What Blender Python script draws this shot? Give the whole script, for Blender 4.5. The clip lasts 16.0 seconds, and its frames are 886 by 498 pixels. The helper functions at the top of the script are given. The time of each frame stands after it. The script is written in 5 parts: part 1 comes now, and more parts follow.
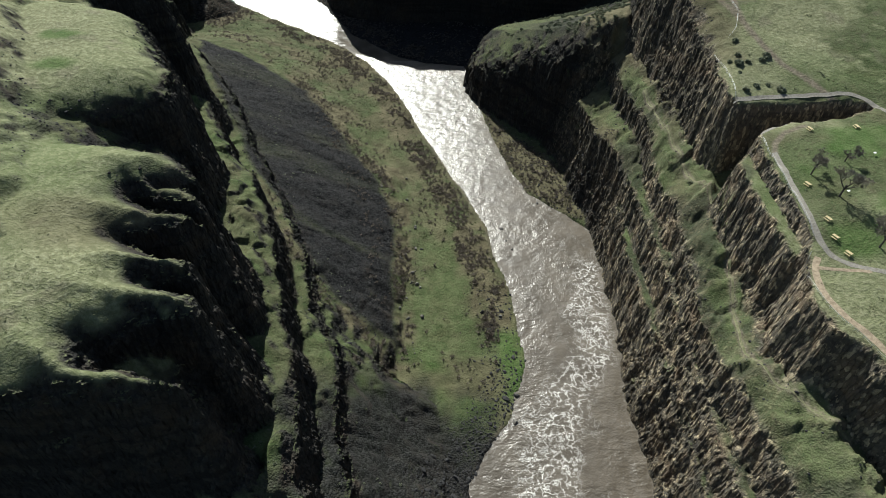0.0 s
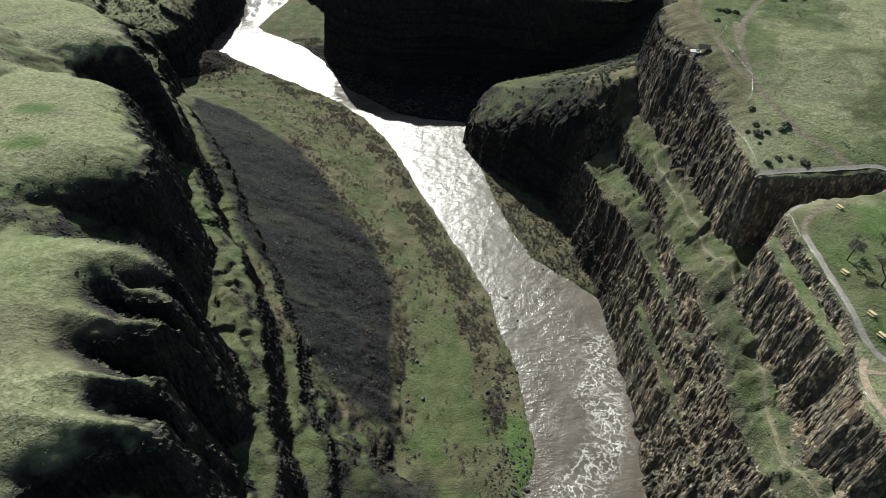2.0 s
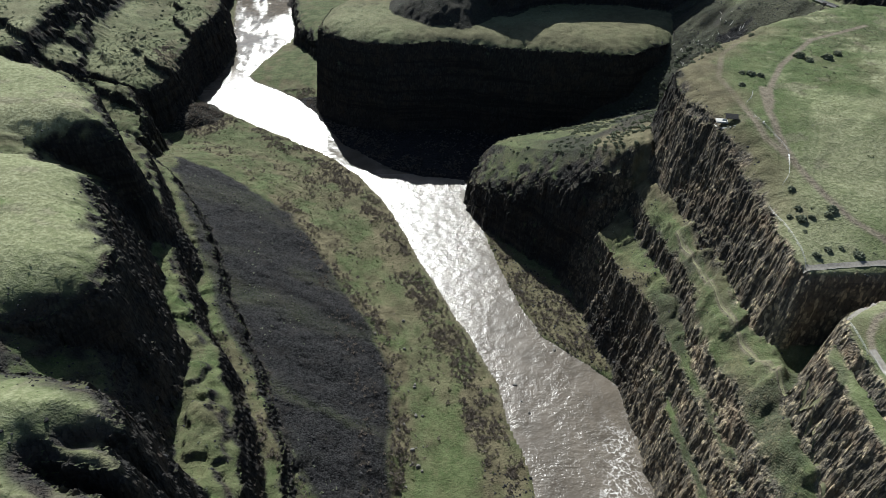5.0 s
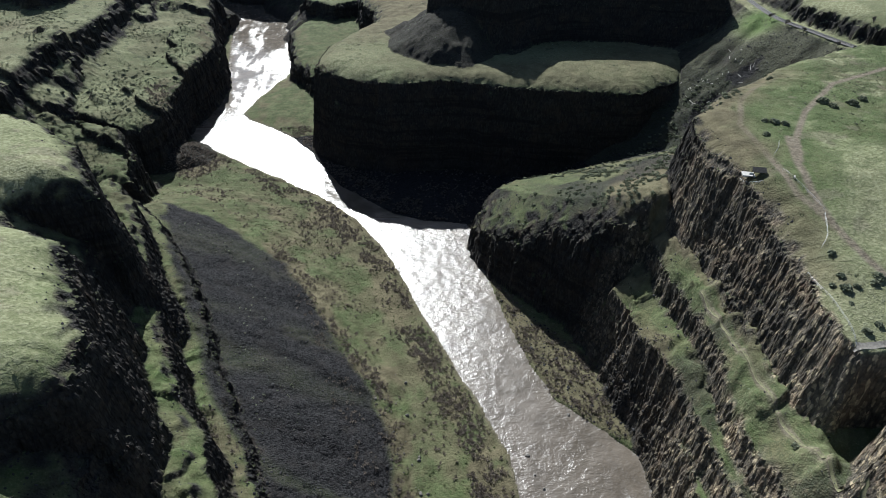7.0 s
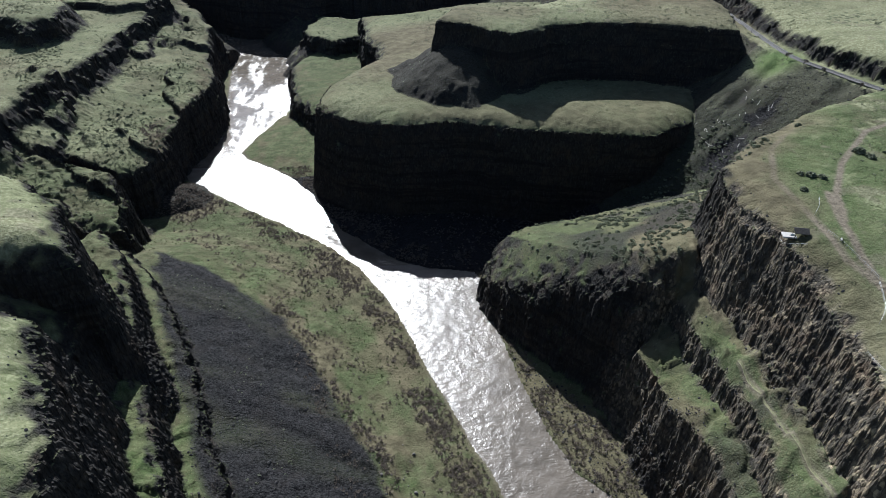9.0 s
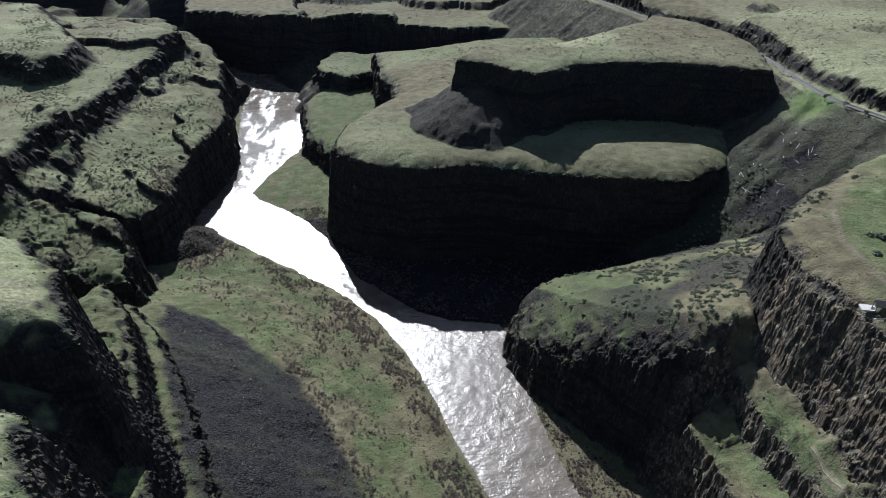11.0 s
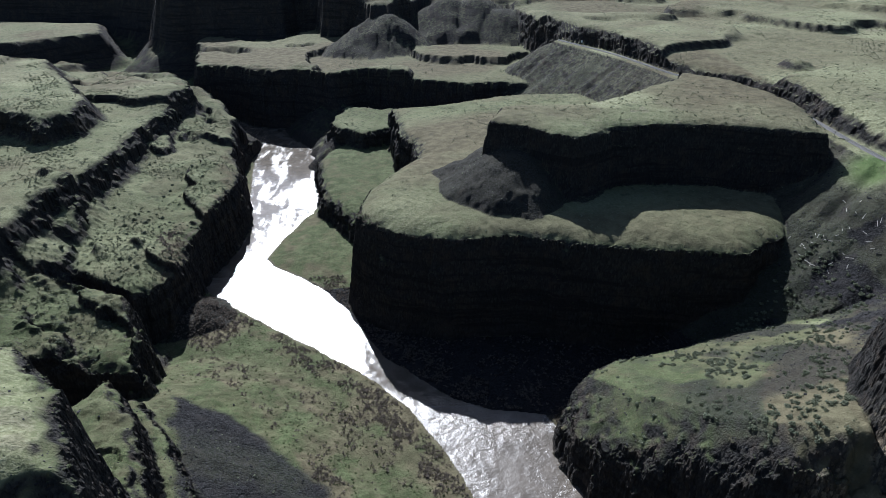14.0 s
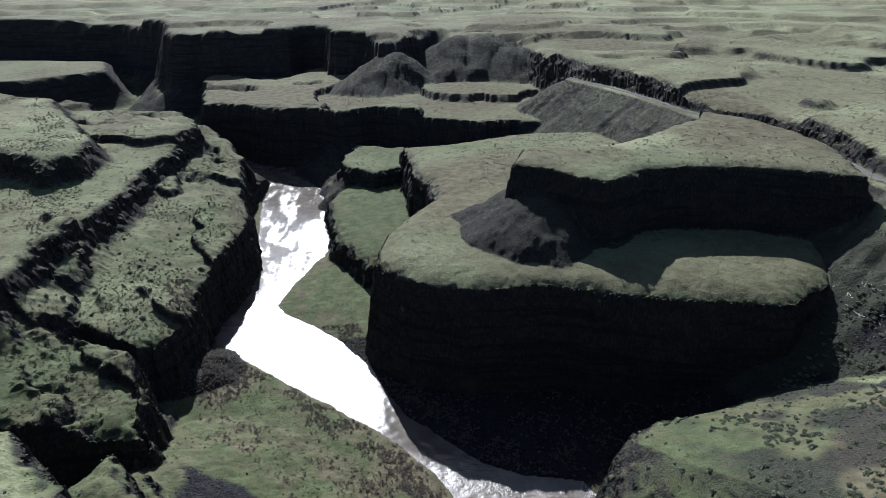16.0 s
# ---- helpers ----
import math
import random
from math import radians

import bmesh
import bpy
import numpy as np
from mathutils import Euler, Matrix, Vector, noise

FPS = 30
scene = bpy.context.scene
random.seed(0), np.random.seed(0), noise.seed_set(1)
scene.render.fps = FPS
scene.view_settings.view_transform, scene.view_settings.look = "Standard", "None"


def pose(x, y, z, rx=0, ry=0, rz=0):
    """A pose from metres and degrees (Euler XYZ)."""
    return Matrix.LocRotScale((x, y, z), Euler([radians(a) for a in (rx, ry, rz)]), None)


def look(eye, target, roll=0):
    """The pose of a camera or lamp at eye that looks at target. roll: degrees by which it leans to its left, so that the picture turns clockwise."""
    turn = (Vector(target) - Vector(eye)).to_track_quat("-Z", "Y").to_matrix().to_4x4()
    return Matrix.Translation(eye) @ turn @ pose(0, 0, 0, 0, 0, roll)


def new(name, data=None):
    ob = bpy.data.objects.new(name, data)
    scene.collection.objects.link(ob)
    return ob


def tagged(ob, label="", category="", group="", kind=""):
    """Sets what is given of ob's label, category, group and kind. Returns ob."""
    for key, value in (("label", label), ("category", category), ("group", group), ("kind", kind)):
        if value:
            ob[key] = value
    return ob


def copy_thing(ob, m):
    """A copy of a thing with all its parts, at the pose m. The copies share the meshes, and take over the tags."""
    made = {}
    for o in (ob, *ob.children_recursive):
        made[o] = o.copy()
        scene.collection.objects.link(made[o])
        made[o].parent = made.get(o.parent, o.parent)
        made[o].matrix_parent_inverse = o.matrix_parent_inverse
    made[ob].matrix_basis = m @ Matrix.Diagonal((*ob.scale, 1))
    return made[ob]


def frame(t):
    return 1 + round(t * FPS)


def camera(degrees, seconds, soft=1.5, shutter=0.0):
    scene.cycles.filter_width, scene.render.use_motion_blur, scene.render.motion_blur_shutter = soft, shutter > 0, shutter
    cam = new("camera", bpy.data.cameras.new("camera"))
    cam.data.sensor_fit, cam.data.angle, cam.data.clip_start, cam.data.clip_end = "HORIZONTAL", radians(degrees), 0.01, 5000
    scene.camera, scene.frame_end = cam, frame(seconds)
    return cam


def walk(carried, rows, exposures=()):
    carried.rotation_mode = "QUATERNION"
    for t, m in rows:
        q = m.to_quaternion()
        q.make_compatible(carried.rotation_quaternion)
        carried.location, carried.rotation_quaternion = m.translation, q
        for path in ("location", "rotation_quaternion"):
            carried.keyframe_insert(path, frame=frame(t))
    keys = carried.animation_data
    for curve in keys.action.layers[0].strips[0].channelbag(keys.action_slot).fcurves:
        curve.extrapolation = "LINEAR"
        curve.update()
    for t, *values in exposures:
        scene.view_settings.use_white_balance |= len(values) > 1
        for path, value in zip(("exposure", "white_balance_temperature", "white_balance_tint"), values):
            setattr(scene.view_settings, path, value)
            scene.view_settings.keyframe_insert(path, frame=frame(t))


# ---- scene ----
cam = camera(72.6, 16.0, soft=0.6)
METRES, EYE, TILT, LEAN, TURN = 195.0, 214.5, -46.0, 0.0, 0.0
ROWS = [
    (0.0, 0.0, 0.0, 0.0, -0.0, 0.0, 0.0),
    (0.5, -0.0025, 0.0198, 0.0211, -0.08, 0.91, 0.09),
    (1.0, -0.0052, 0.0395, 0.0417, -0.14, 2.29, 0.16),
    (1.5, -0.008, 0.0597, 0.0627, -0.21, 3.13, 0.23),
    (2.0, -0.0106, 0.0807, 0.0848, -0.31, 3.43, 0.29),
    (2.5, -0.0126, 0.1014, 0.1069, -0.37, 3.75, 0.35),
    (3.0, -0.0145, 0.1221, 0.128, -0.46, 4.12, 0.4),
    (3.5, -0.0172, 0.1425, 0.1491, -0.56, 4.52, 0.49),
    (4.0, -0.0198, 0.1629, 0.17, -0.64, 5.09, 0.59),
    (6.5, -0.0366, 0.2648, 0.2759, -0.96, 7.83, 0.95),
    (7.0, -0.0421, 0.285, 0.2967, -1.07, 8.44, 1.07),
    (7.5, -0.047, 0.3051, 0.3178, -1.15, 9.01, 1.18),
    (8.0, -0.0526, 0.3251, 0.3391, -1.25, 9.61, 1.3),
    (8.5, -0.0587, 0.3456, 0.3609, -1.31, 10.21, 1.34),
    (9.0, -0.0657, 0.3665, 0.3834, -1.22, 10.81, 1.25),
    (11.5, -0.1317, 0.471, 0.4959, -0.86, 13.91, 1.0),
    (12.0, -0.148, 0.492, 0.5189, -0.87, 14.57, 0.99),
    (12.5, -0.1652, 0.5128, 0.5415, -0.92, 15.23, 1.0),
    (13.0, -0.1828, 0.5333, 0.5633, -0.95, 15.93, 1.03),
    (13.5, -0.2002, 0.5536, 0.5844, -0.97, 16.61, 1.11),
    (14.0, -0.218, 0.5732, 0.6048, -1.02, 17.33, 1.13),
    (14.5, -0.2358, 0.5924, 0.6247, -1.04, 18.09, 1.22),
    (15.0, -0.2527, 0.611, 0.6443, -1.06, 18.84, 1.29),
    (15.5, -0.2692, 0.6292, 0.6627, -1.05, 19.59, 1.29),
    (16.0, -0.2861, 0.646, 0.6805, -1.09, 20.36, 1.33),
]
walk(cam, [(t, pose(0, 0, EYE, TILT, LEAN, TURN) @ pose(METRES * x, METRES * y, METRES * z, 90 + pitch, roll, yaw)) for t, x, y, z, yaw, pitch, roll in ROWS],
     exposures=[(0.0, 0.50, 6400, 3), (8.0, 0.69, 5900, 9), (16.0, 0.62, 5600, 12)])

# ---- world, sun, exposure ----
SUN_AZ, SUN_EL = -15.0, 38.5          # degrees: from +y towards +x, and above the horizon
world = bpy.data.worlds.new("sky")
scene.world = world
world.use_nodes = True
wn = world.node_tree
sky = wn.nodes.new("ShaderNodeTexSky")
sky.sky_type = "NISHITA"
sky.sun_disc = False
sky.sun_elevation = radians(SUN_EL)
sky.sun_rotation = radians(SUN_AZ)
wn.links.new(sky.outputs["Color"], wn.nodes["Background"].inputs["Color"])
wn.nodes["Background"].inputs["Strength"].default_value = 0.05
sun_lamp = bpy.data.lights.new("sun", "SUN")
sun_lamp.energy = 5.0
sun_lamp.angle = radians(0.5)
sun_lamp.color = (1.0, 0.98, 0.93)
sun_at = Vector((math.sin(radians(SUN_AZ)) * math.cos(radians(SUN_EL)), math.cos(radians(SUN_AZ)) * math.cos(radians(SUN_EL)), math.sin(radians(SUN_EL))))
sun_ob = new("sun", sun_lamp)
sun_ob.matrix_world = look(sun_at * 1000, (0, 0, 0))


# ---- numbers: noise and plan shapes ----
LATTICE = np.random.RandomState(7).rand(1024, 1024).astype(np.float32)


def value_noise(x, y, size, seed):
    """Smooth noise from -1 to 1, with lumps of that size in metres."""
    x, y = (x / size).astype(np.float32), (y / size).astype(np.float32)
    ix, iy = np.floor(x), np.floor(y)
    fx, fy = x - ix, y - iy
    ix, iy = (ix.astype(np.int32) + seed * 131) & 1023, (iy.astype(np.int32) + seed * 57) & 1023
    jx, jy = (ix + 1) & 1023, (iy + 1) & 1023
    fx, fy = fx * fx * (3 - 2 * fx), fy * fy * (3 - 2 * fy)
    a, c = LATTICE[ix, iy], LATTICE[ix, jy]
    a += (LATTICE[jx, iy] - a) * fx
    c += (LATTICE[jx, jy] - c) * fx
    return 2 * (a + (c - a) * fy) - 1


def fractal(x, y, size, seed, octaves=4, gain=0.5):
    total, amp, norm = 0, 1.0, 0
    for k in range(octaves):
        c, s = math.cos(k * 0.9), math.sin(k * 0.9)
        total = total + amp * value_noise(c * x - s * y + 13.7 * k, s * x + c * y, size / 2 ** k, seed + 17 * k)
        norm, amp = norm + amp, amp * gain
    return total / norm


def smooth(a, b, v):
    u = np.clip((v - a) / (b - a), 0, 1)
    return u * u * (3 - 2 * u)


def outline_distance(pts, px, py):
    best, odd = np.full(px.shape, 1e12, np.float32), np.zeros(px.shape, bool)
    for (ax, ay), (bx, by) in zip(pts, np.roll(pts, -1, 0)):
        ex, ey = bx - ax, by - ay
        qx, qy = px - ax, py - ay
        u = np.clip((qx * ex + qy * ey) / (ex * ex + ey * ey), 0, 1)
        best = np.minimum(best, (qx - u * ex) ** 2 + (qy - u * ey) ** 2)
        if ay != by:
            odd ^= ((ay > py) != (by > py)) & (px < ex * (py - ay) / (by - ay) + ax)
    d = np.sqrt(best)
    return np.where(odd, d, -d)


def window(poly, reach):
    """The rows and columns of the grid near a plan shape."""
    pts = np.array(poly, float)
    lo, hi = pts.min(0) - reach, pts.max(0) + reach
    i0, i1 = np.searchsorted(gx, (lo[0], hi[0]))
    j0, j1 = np.searchsorted(gy, (lo[1], hi[1]))
    return slice(j0, j1), slice(i0, i1)


def inside_by(poly, x, y, reach=30.0):
    """Distance to the outline of a plan shape: plus inside, minus outside."""
    out = np.full(x.shape, -reach, np.float32)
    w = window(poly, reach)
    out[w] = np.maximum(outline_distance(np.array(poly, np.float32), x[w], y[w]), -reach)
    return out


# ---- materials ----
class Shader:
    """A small builder for node materials in world coordinates."""

    def __init__(self, name):
        self.mat = bpy.data.materials.new(name)
        self.mat.use_nodes = True
        self.tree = self.mat.node_tree
        self.bsdf = self.tree.nodes["Principled BSDF"]
        self.at = self.tree.nodes.new("ShaderNodeNewGeometry").outputs["Position"]

    def node(self, kind, **inputs):
        n = self.tree.nodes.new(kind)
        for key, value in inputs.items():
            socket = n.inputs[int(key[1:]) if key[0] == "i" and key[1:].isdigit() else key]
            if hasattr(value, "is_linked"):
                self.tree.links.new(value, socket)
            else:
                socket.default_value = value
        return n

    def attr(self, name):
        n = self.tree.nodes.new("ShaderNodeAttribute")
        n.attribute_name = name
        return n.outputs["Fac"]

    def stretched(self, sx, sy, sz):
        n = self.node("ShaderNodeVectorMath", i0=self.at, i1=(sx, sy, sz))
        n.operation = "MULTIPLY"
        return n.outputs[0]

    def noise(self, size, detail=3.0, rough=0.55, vector=None):
        n = self.node("ShaderNodeTexNoise", Scale=1.0 / size, Detail=detail, Roughness=rough)
        self.tree.links.new(vector or self.at, n.inputs["Vector"])
        return n.outputs["Fac"]

    def cells(self, size, vector=None, feature="F1"):
        n = self.node("ShaderNodeTexVoronoi", Scale=1.0 / size)
        n.feature = feature
        self.tree.links.new(vector or self.at, n.inputs["Vector"])
        return n

    def ramp(self, value, a, b, to_a=0.0, to_b=1.0):
        n = self.node("ShaderNodeMapRange", i0=value, i1=a, i2=b, i3=to_a, i4=to_b)
        n.interpolation_type = "SMOOTHSTEP"
        return n.outputs[0]

    def math(self, op, a, b):
        n = self.node("ShaderNodeMath", i0=a, i1=b)
        n.operation = op
        return n.outputs[0]

    def mix(self, fac, a, b):
        n = self.tree.nodes.new("ShaderNodeMix")
        n.data_type = "RGBA"
        for socket, value in ((n.inputs[0], fac), (n.inputs[6], a), (n.inputs[7], b)):
            if hasattr(value, "is_linked"):
                self.tree.links.new(value, socket)
            elif isinstance(value, tuple):
                socket.default_value = (*value, 1)
            else:
                socket.default_value = value
        return n.outputs[2]

    def bump(self, height, strength, distance, normal=None):
        n = self.node("ShaderNodeBump", Height=height, Strength=strength, Distance=distance)
        if normal:
            self.tree.links.new(normal, n.inputs["Normal"])
        return n.outputs["Normal"]

    def done(self, colour, rough=0.9, normal=None, metal=0.0, spec=0.3):
        for key, value in (("Base Color", colour), ("Roughness", rough), ("Metallic", metal), ("Specular IOR Level", spec), ("Normal", normal)):
            if value is None:
                continue
            if hasattr(value, "is_linked"):
                self.tree.links.new(value, self.bsdf.inputs[key])
            else:
                self.bsdf.inputs[key].default_value = (*value, 1) if isinstance(value, tuple) else value
        return self.mat


def rock_colour(s, tone=1.0, pale=0.3):
    """Jointed basalt: blocks of uneven tone, weathered beds, dark joints and some pale lichened faces."""
    def k(*c):
        return tuple(tone * v * w for v, w in zip(c, (1 + 0.12 * pale, 1.0, 1 - 0.22 * pale)))
    block = s.cells(0.8, s.stretched(1, 1, 0.38))
    tint = s.node("ShaderNodeSeparateColor", i0=block.outputs["Color"])
    patch, cloud = s.noise(9, 4, 0.6), s.noise(3.0, 4, 0.6)
    beds = s.noise(4.0, 3, 0.6, s.stretched(0.06, 0.06, 1))
    speck = s.noise(0.5, 3, 0.7)
    c = s.mix(s.ramp(tint.outputs[0], 0.0, 1.0), k(0.032, 0.031, 0.030), k(0.072, 0.067, 0.060))
    c = s.mix(s.ramp(cloud, 0.36, 0.64), c, k(0.040, 0.038, 0.036))
    c = s.mix(s.math("MULTIPLY", s.ramp(patch, 0.45, 0.7), 0.8), c, k(0.076, 0.060, 0.047))
    c = s.mix(s.math("MULTIPLY", s.ramp(beds, 0.50, 0.62), 0.7), c, k(0.024, 0.024, 0.024))
    if pale:
        c = s.mix(s.math("MULTIPLY", s.math("MULTIPLY", s.ramp(tint.outputs[1], 1.0 - pale, 1.0), s.ramp(cloud, 0.62, 0.42)), 0.8), c, k(0.22, 0.195, 0.150))
    c = s.mix(s.math("MULTIPLY", s.ramp(speck, 0.58, 0.74), 0.15 + 0.5 * pale), c, k(0.20, 0.18, 0.14))
    joint = s.ramp(block.outputs["Distance"], 0.5, 0.85)
    c = s.mix(s.math("MULTIPLY", joint, 0.4), c, k(0.014, 0.014, 0.014))
    return c, s.math("SUBTRACT", s.math("ADD", s.math("MULTIPLY", tint.outputs[2], 0.3), s.math("MULTIPLY", speck, 0.5)), s.math("MULTIPLY", joint, 0.4))


def terrain_material():
    s = Shader("canyon_land")
    # dark rock tone, lowered in colour for the cliffs in shade
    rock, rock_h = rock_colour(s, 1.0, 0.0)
    big, mid, fine, grain = s.noise(45, 3), s.noise(7, 5, 0.6), s.noise(1.3, 4, 0.65), s.noise(0.5, 2, 0.7)
    grass = s.mix(s.ramp(mid, 0.35, 0.66), (0.051, 0.066, 0.028), (0.104, 0.124, 0.060))
    grass = s.mix(s.math("MULTIPLY", s.ramp(big, 0.45, 0.65), 0.5), grass, (0.082, 0.098, 0.046))
    grass = s.mix(s.math("MULTIPLY", s.ramp(s.noise(16, 5, 0.62), 0.5, 0.62), 0.55), grass, (0.108, 0.100, 0.056))
    grass = s.mix(s.math("MULTIPLY", s.ramp(fine, 0.50, 0.60), 0.62), grass, (0.050, 0.055, 0.028))
    grass = s.mix(s.math("MULTIPLY", s.ramp(s.noise(2.8, 5, 0.7), 0.54, 0.64), 0.5), grass, (0.092, 0.078, 0.050))
    dry = s.mix(s.ramp(fine, 0.4, 0.66), (0.175, 0.180, 0.100), (0.290, 0.292, 0.180))
    grass = s.mix(s.attr("dry"), grass, dry)
    lush = s.mix(s.ramp(mid, 0.35, 0.7), (0.058, 0.104, 0.028), (0.102, 0.146, 0.052))
    grass = s.mix(s.attr("lush"), grass, lush)
    grass = s.mix(s.math("MULTIPLY", s.ramp(grain, 0.5, 0.66), 0.28), grass, (0.215, 0.212, 0.122))
    clump = s.ramp(s.cells(4.5).outputs["Distance"], 0.42, 0.28)
    clump = s.math("MULTIPLY", clump, s.ramp(s.noise(24, 3), 0.42, 0.58))
    grass = s.mix(s.math("MULTIPLY", s.math("MULTIPLY", clump, s.attr("dotted")), 0.8), grass, (0.060, 0.070, 0.040))
    bare = s.mix(s.ramp(fine, 0.35, 0.7), (0.125, 0.105, 0.080), (0.215, 0.185, 0.140))
    c = s.mix(s.attr("bare"), grass, bare)
    soil = s.mix(s.ramp(mid, 0.3, 0.7), (0.080, 0.070, 0.043), (0.145, 0.128, 0.078))
    c = s.mix(s.attr("brown"), c, soil)
    stone = s.cells(0.62)
    value = s.node("ShaderNodeSeparateColor", i0=stone.outputs["Color"]).outputs[0]
    scree = s.mix(s.ramp(value, 0.1, 0.95), (0.009, 0.009, 0.010), (0.037, 0.036, 0.037))
    scree = s.mix(s.math("MULTIPLY", s.ramp(s.noise(9, 3), 0.5, 0.66), 0.5), scree, (0.034, 0.031, 0.029))
    c = s.mix(s.attr("scree"), c, scree)
    # same rock three times paler: sunlit tone of the east cliffs in colour
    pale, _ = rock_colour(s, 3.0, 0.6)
    stone_face = s.mix(s.attr("lichen_and_sun"), rock, pale)
    up = s.node("ShaderNodeSeparateXYZ", i0=s.tree.nodes.new("ShaderNodeNewGeometry").outputs["True Normal"]).outputs[2]
    mossy = s.math("MULTIPLY", s.ramp(up, 0.72, 0.93), s.ramp(s.noise(3.5, 3), 0.40, 0.56))
    stone_face = s.mix(s.math("MULTIPLY", mossy, 0.75), stone_face, grass)
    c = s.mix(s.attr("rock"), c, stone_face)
    soft = s.bump(s.math("ADD", fine, s.math("MULTIPLY", grain, 0.5)), 1.0, 0.55)
    hard = s.bump(rock_h, s.math("MULTIPLY", s.attr("rock"), 1.0), 0.9, soft)
    stony = s.bump(stone.outputs["Distance"], s.math("MULTIPLY", s.attr("scree"), 0.9), -0.45, hard)
    return s.done(c, 0.95, stony, spec=0.12)


def column_material(name, base, pale):
    s = Shader(name)
    c, h = rock_colour(s, base)
    tone = s.node("ShaderNodeObjectInfo").outputs["Random"]
    isle = s.node("ShaderNodeNewGeometry").outputs["Random Per Island"]
    c = s.mix(s.math("MULTIPLY", s.ramp(s.math("FRACT", s.math("ADD", tone, isle), 0.0), 0.55, 1.0), 0.7), c, pale)
    return s.done(c, 0.9, s.bump(h, 0.9, 0.6), spec=0.2)


def stone_material(name, dark, light):
    s = Shader(name)
    isle = s.node("ShaderNodeNewGeometry").outputs["Random Per Island"]
    c = s.mix(isle, dark, light)
    return s.done(s.mix(s.ramp(s.noise(0.3), 0.55, 0.75), c, light), 0.9, s.bump(s.noise(0.25), 0.5, 0.1), spec=0.25)


def leaf_material(name, dark, light):
    s = Shader(name)
    isle = s.node("ShaderNodeNewGeometry").outputs["Random Per Island"]
    c = s.mix(isle, dark, light)
    m = s.done(s.mix(s.math("MULTIPLY", s.noise(0.6), 0.5), c, dark), 0.9, spec=0.1)
    thin = s.node("ShaderNodeBsdfTranslucent", Color=c)
    both = s.node("ShaderNodeMixShader", i0=0.4, i1=s.bsdf.outputs[0], i2=thin.outputs[0])
    s.tree.links.new(both.outputs[0], s.tree.nodes["Material Output"].inputs["Surface"])
    return m


def water_material():
    s = Shader("river_water")
    swell, chop, ripple = s.noise(5.0, 2), s.noise(2.5, 3, 0.55, s.stretched(0.75, 1.3, 1)), s.noise(0.8, 2, 0.6)
    silt = s.mix(s.ramp(s.noise(12, 4), 0.35, 0.68), (0.088, 0.072, 0.054), (0.134, 0.112, 0.088))
    thread = s.ramp(s.math("ABSOLUTE", s.math("SUBTRACT", s.noise(4.5, 5, 0.65), 0.5), 0.0), 0.022, 0.0)
    froth = s.ramp(s.noise(1.2, 4, 0.7), 0.54, 0.66)
    where = s.ramp(s.math("ADD", s.math("MULTIPLY", s.noise(9.0, 4, 0.65), 0.8), s.math("MULTIPLY", s.attr("foam"), 0.34)), 0.52, 0.80)
    foam = s.math("MULTIPLY", where, s.math("MINIMUM", s.math("ADD", thread, s.math("MULTIPLY", froth, 0.4)), 1.0))
    c = s.mix(foam, silt, (0.80, 0.78, 0.75))
    h = s.math("ADD", s.math("MULTIPLY", swell, 0.3), s.math("ADD", s.math("MULTIPLY", chop, 0.50), s.math("MULTIPLY", ripple, 0.22)))
    rough = s.math("ADD", s.math("ADD", 0.10, s.math("MULTIPLY", s.attr("chop"), 0.20)), s.math("MULTIPLY", foam, 0.3))
    lanes = s.ramp(s.noise(22, 4, 0.6, s.stretched(1.0, 0.55, 1)), 0.36, 0.62, 0.45, 1.0)
    m = s.done(c, rough, s.bump(h, s.math("MULTIPLY", s.attr("chop"), lanes), 0.85), spec=0.5)
    s.bsdf.inputs["IOR"].default_value = 1.62
    return m


def mottled(name, a, b, size, rough=0.8, metal=0.0, relief=0.3):
    s = Shader(name)
    n = s.noise(size, 4, 0.6)
    return s.done(s.mix(s.ramp(n, 0.3, 0.7), a, b), rough, s.bump(n, relief, size * 0.3), metal)


LAND, WATER = terrain_material(), water_material()
# columns in the lighter copy: lichen, and sunlight put into the colour
PALE_BASALT = column_material("sunlit_lichened_basalt", 1.9, (0.30, 0.265, 0.20))
STONE = stone_material("dark_stone", (0.011, 0.011, 0.012), (0.052, 0.051, 0.052))
BOULDER = stone_material("boulder_stone", (0.035, 0.033, 0.032), (0.160, 0.150, 0.135))
SAGE = leaf_material("sage_leaf", (0.115, 0.128, 0.085), (0.260, 0.282, 0.200))
GREEN_SCRUB = leaf_material("scrub_leaf", (0.040, 0.056, 0.024), (0.120, 0.150, 0.062))
TWIG = leaf_material("twig", (0.085, 0.070, 0.058), (0.230, 0.200, 0.170))
STRAW = leaf_material("straw", (0.13, 0.14, 0.075), (0.31, 0.31, 0.20))
TREE_TWIG = leaf_material("tree_twig", (0.20, 0.18, 0.16), (0.38, 0.35, 0.31))
BARK = mottled("bark", (0.045, 0.038, 0.032), (0.105, 0.092, 0.080), 0.2)
PALE_WOOD = mottled("pale_wood", (0.42, 0.33, 0.18), (0.62, 0.52, 0.31), 0.3, 0.7)
BLEACHED = mottled("bleached_wood", (0.35, 0.33, 0.30), (0.60, 0.57, 0.52), 0.3, 0.8)
GALVANISED = mottled("galvanised_steel", (0.28, 0.29, 0.29), (0.40, 0.40, 0.40), 0.2, 0.45, 0.4)
STEEL = mottled("rail_steel", (0.55, 0.55, 0.55), (0.75, 0.75, 0.74), 0.5, 0.3, 0.8)
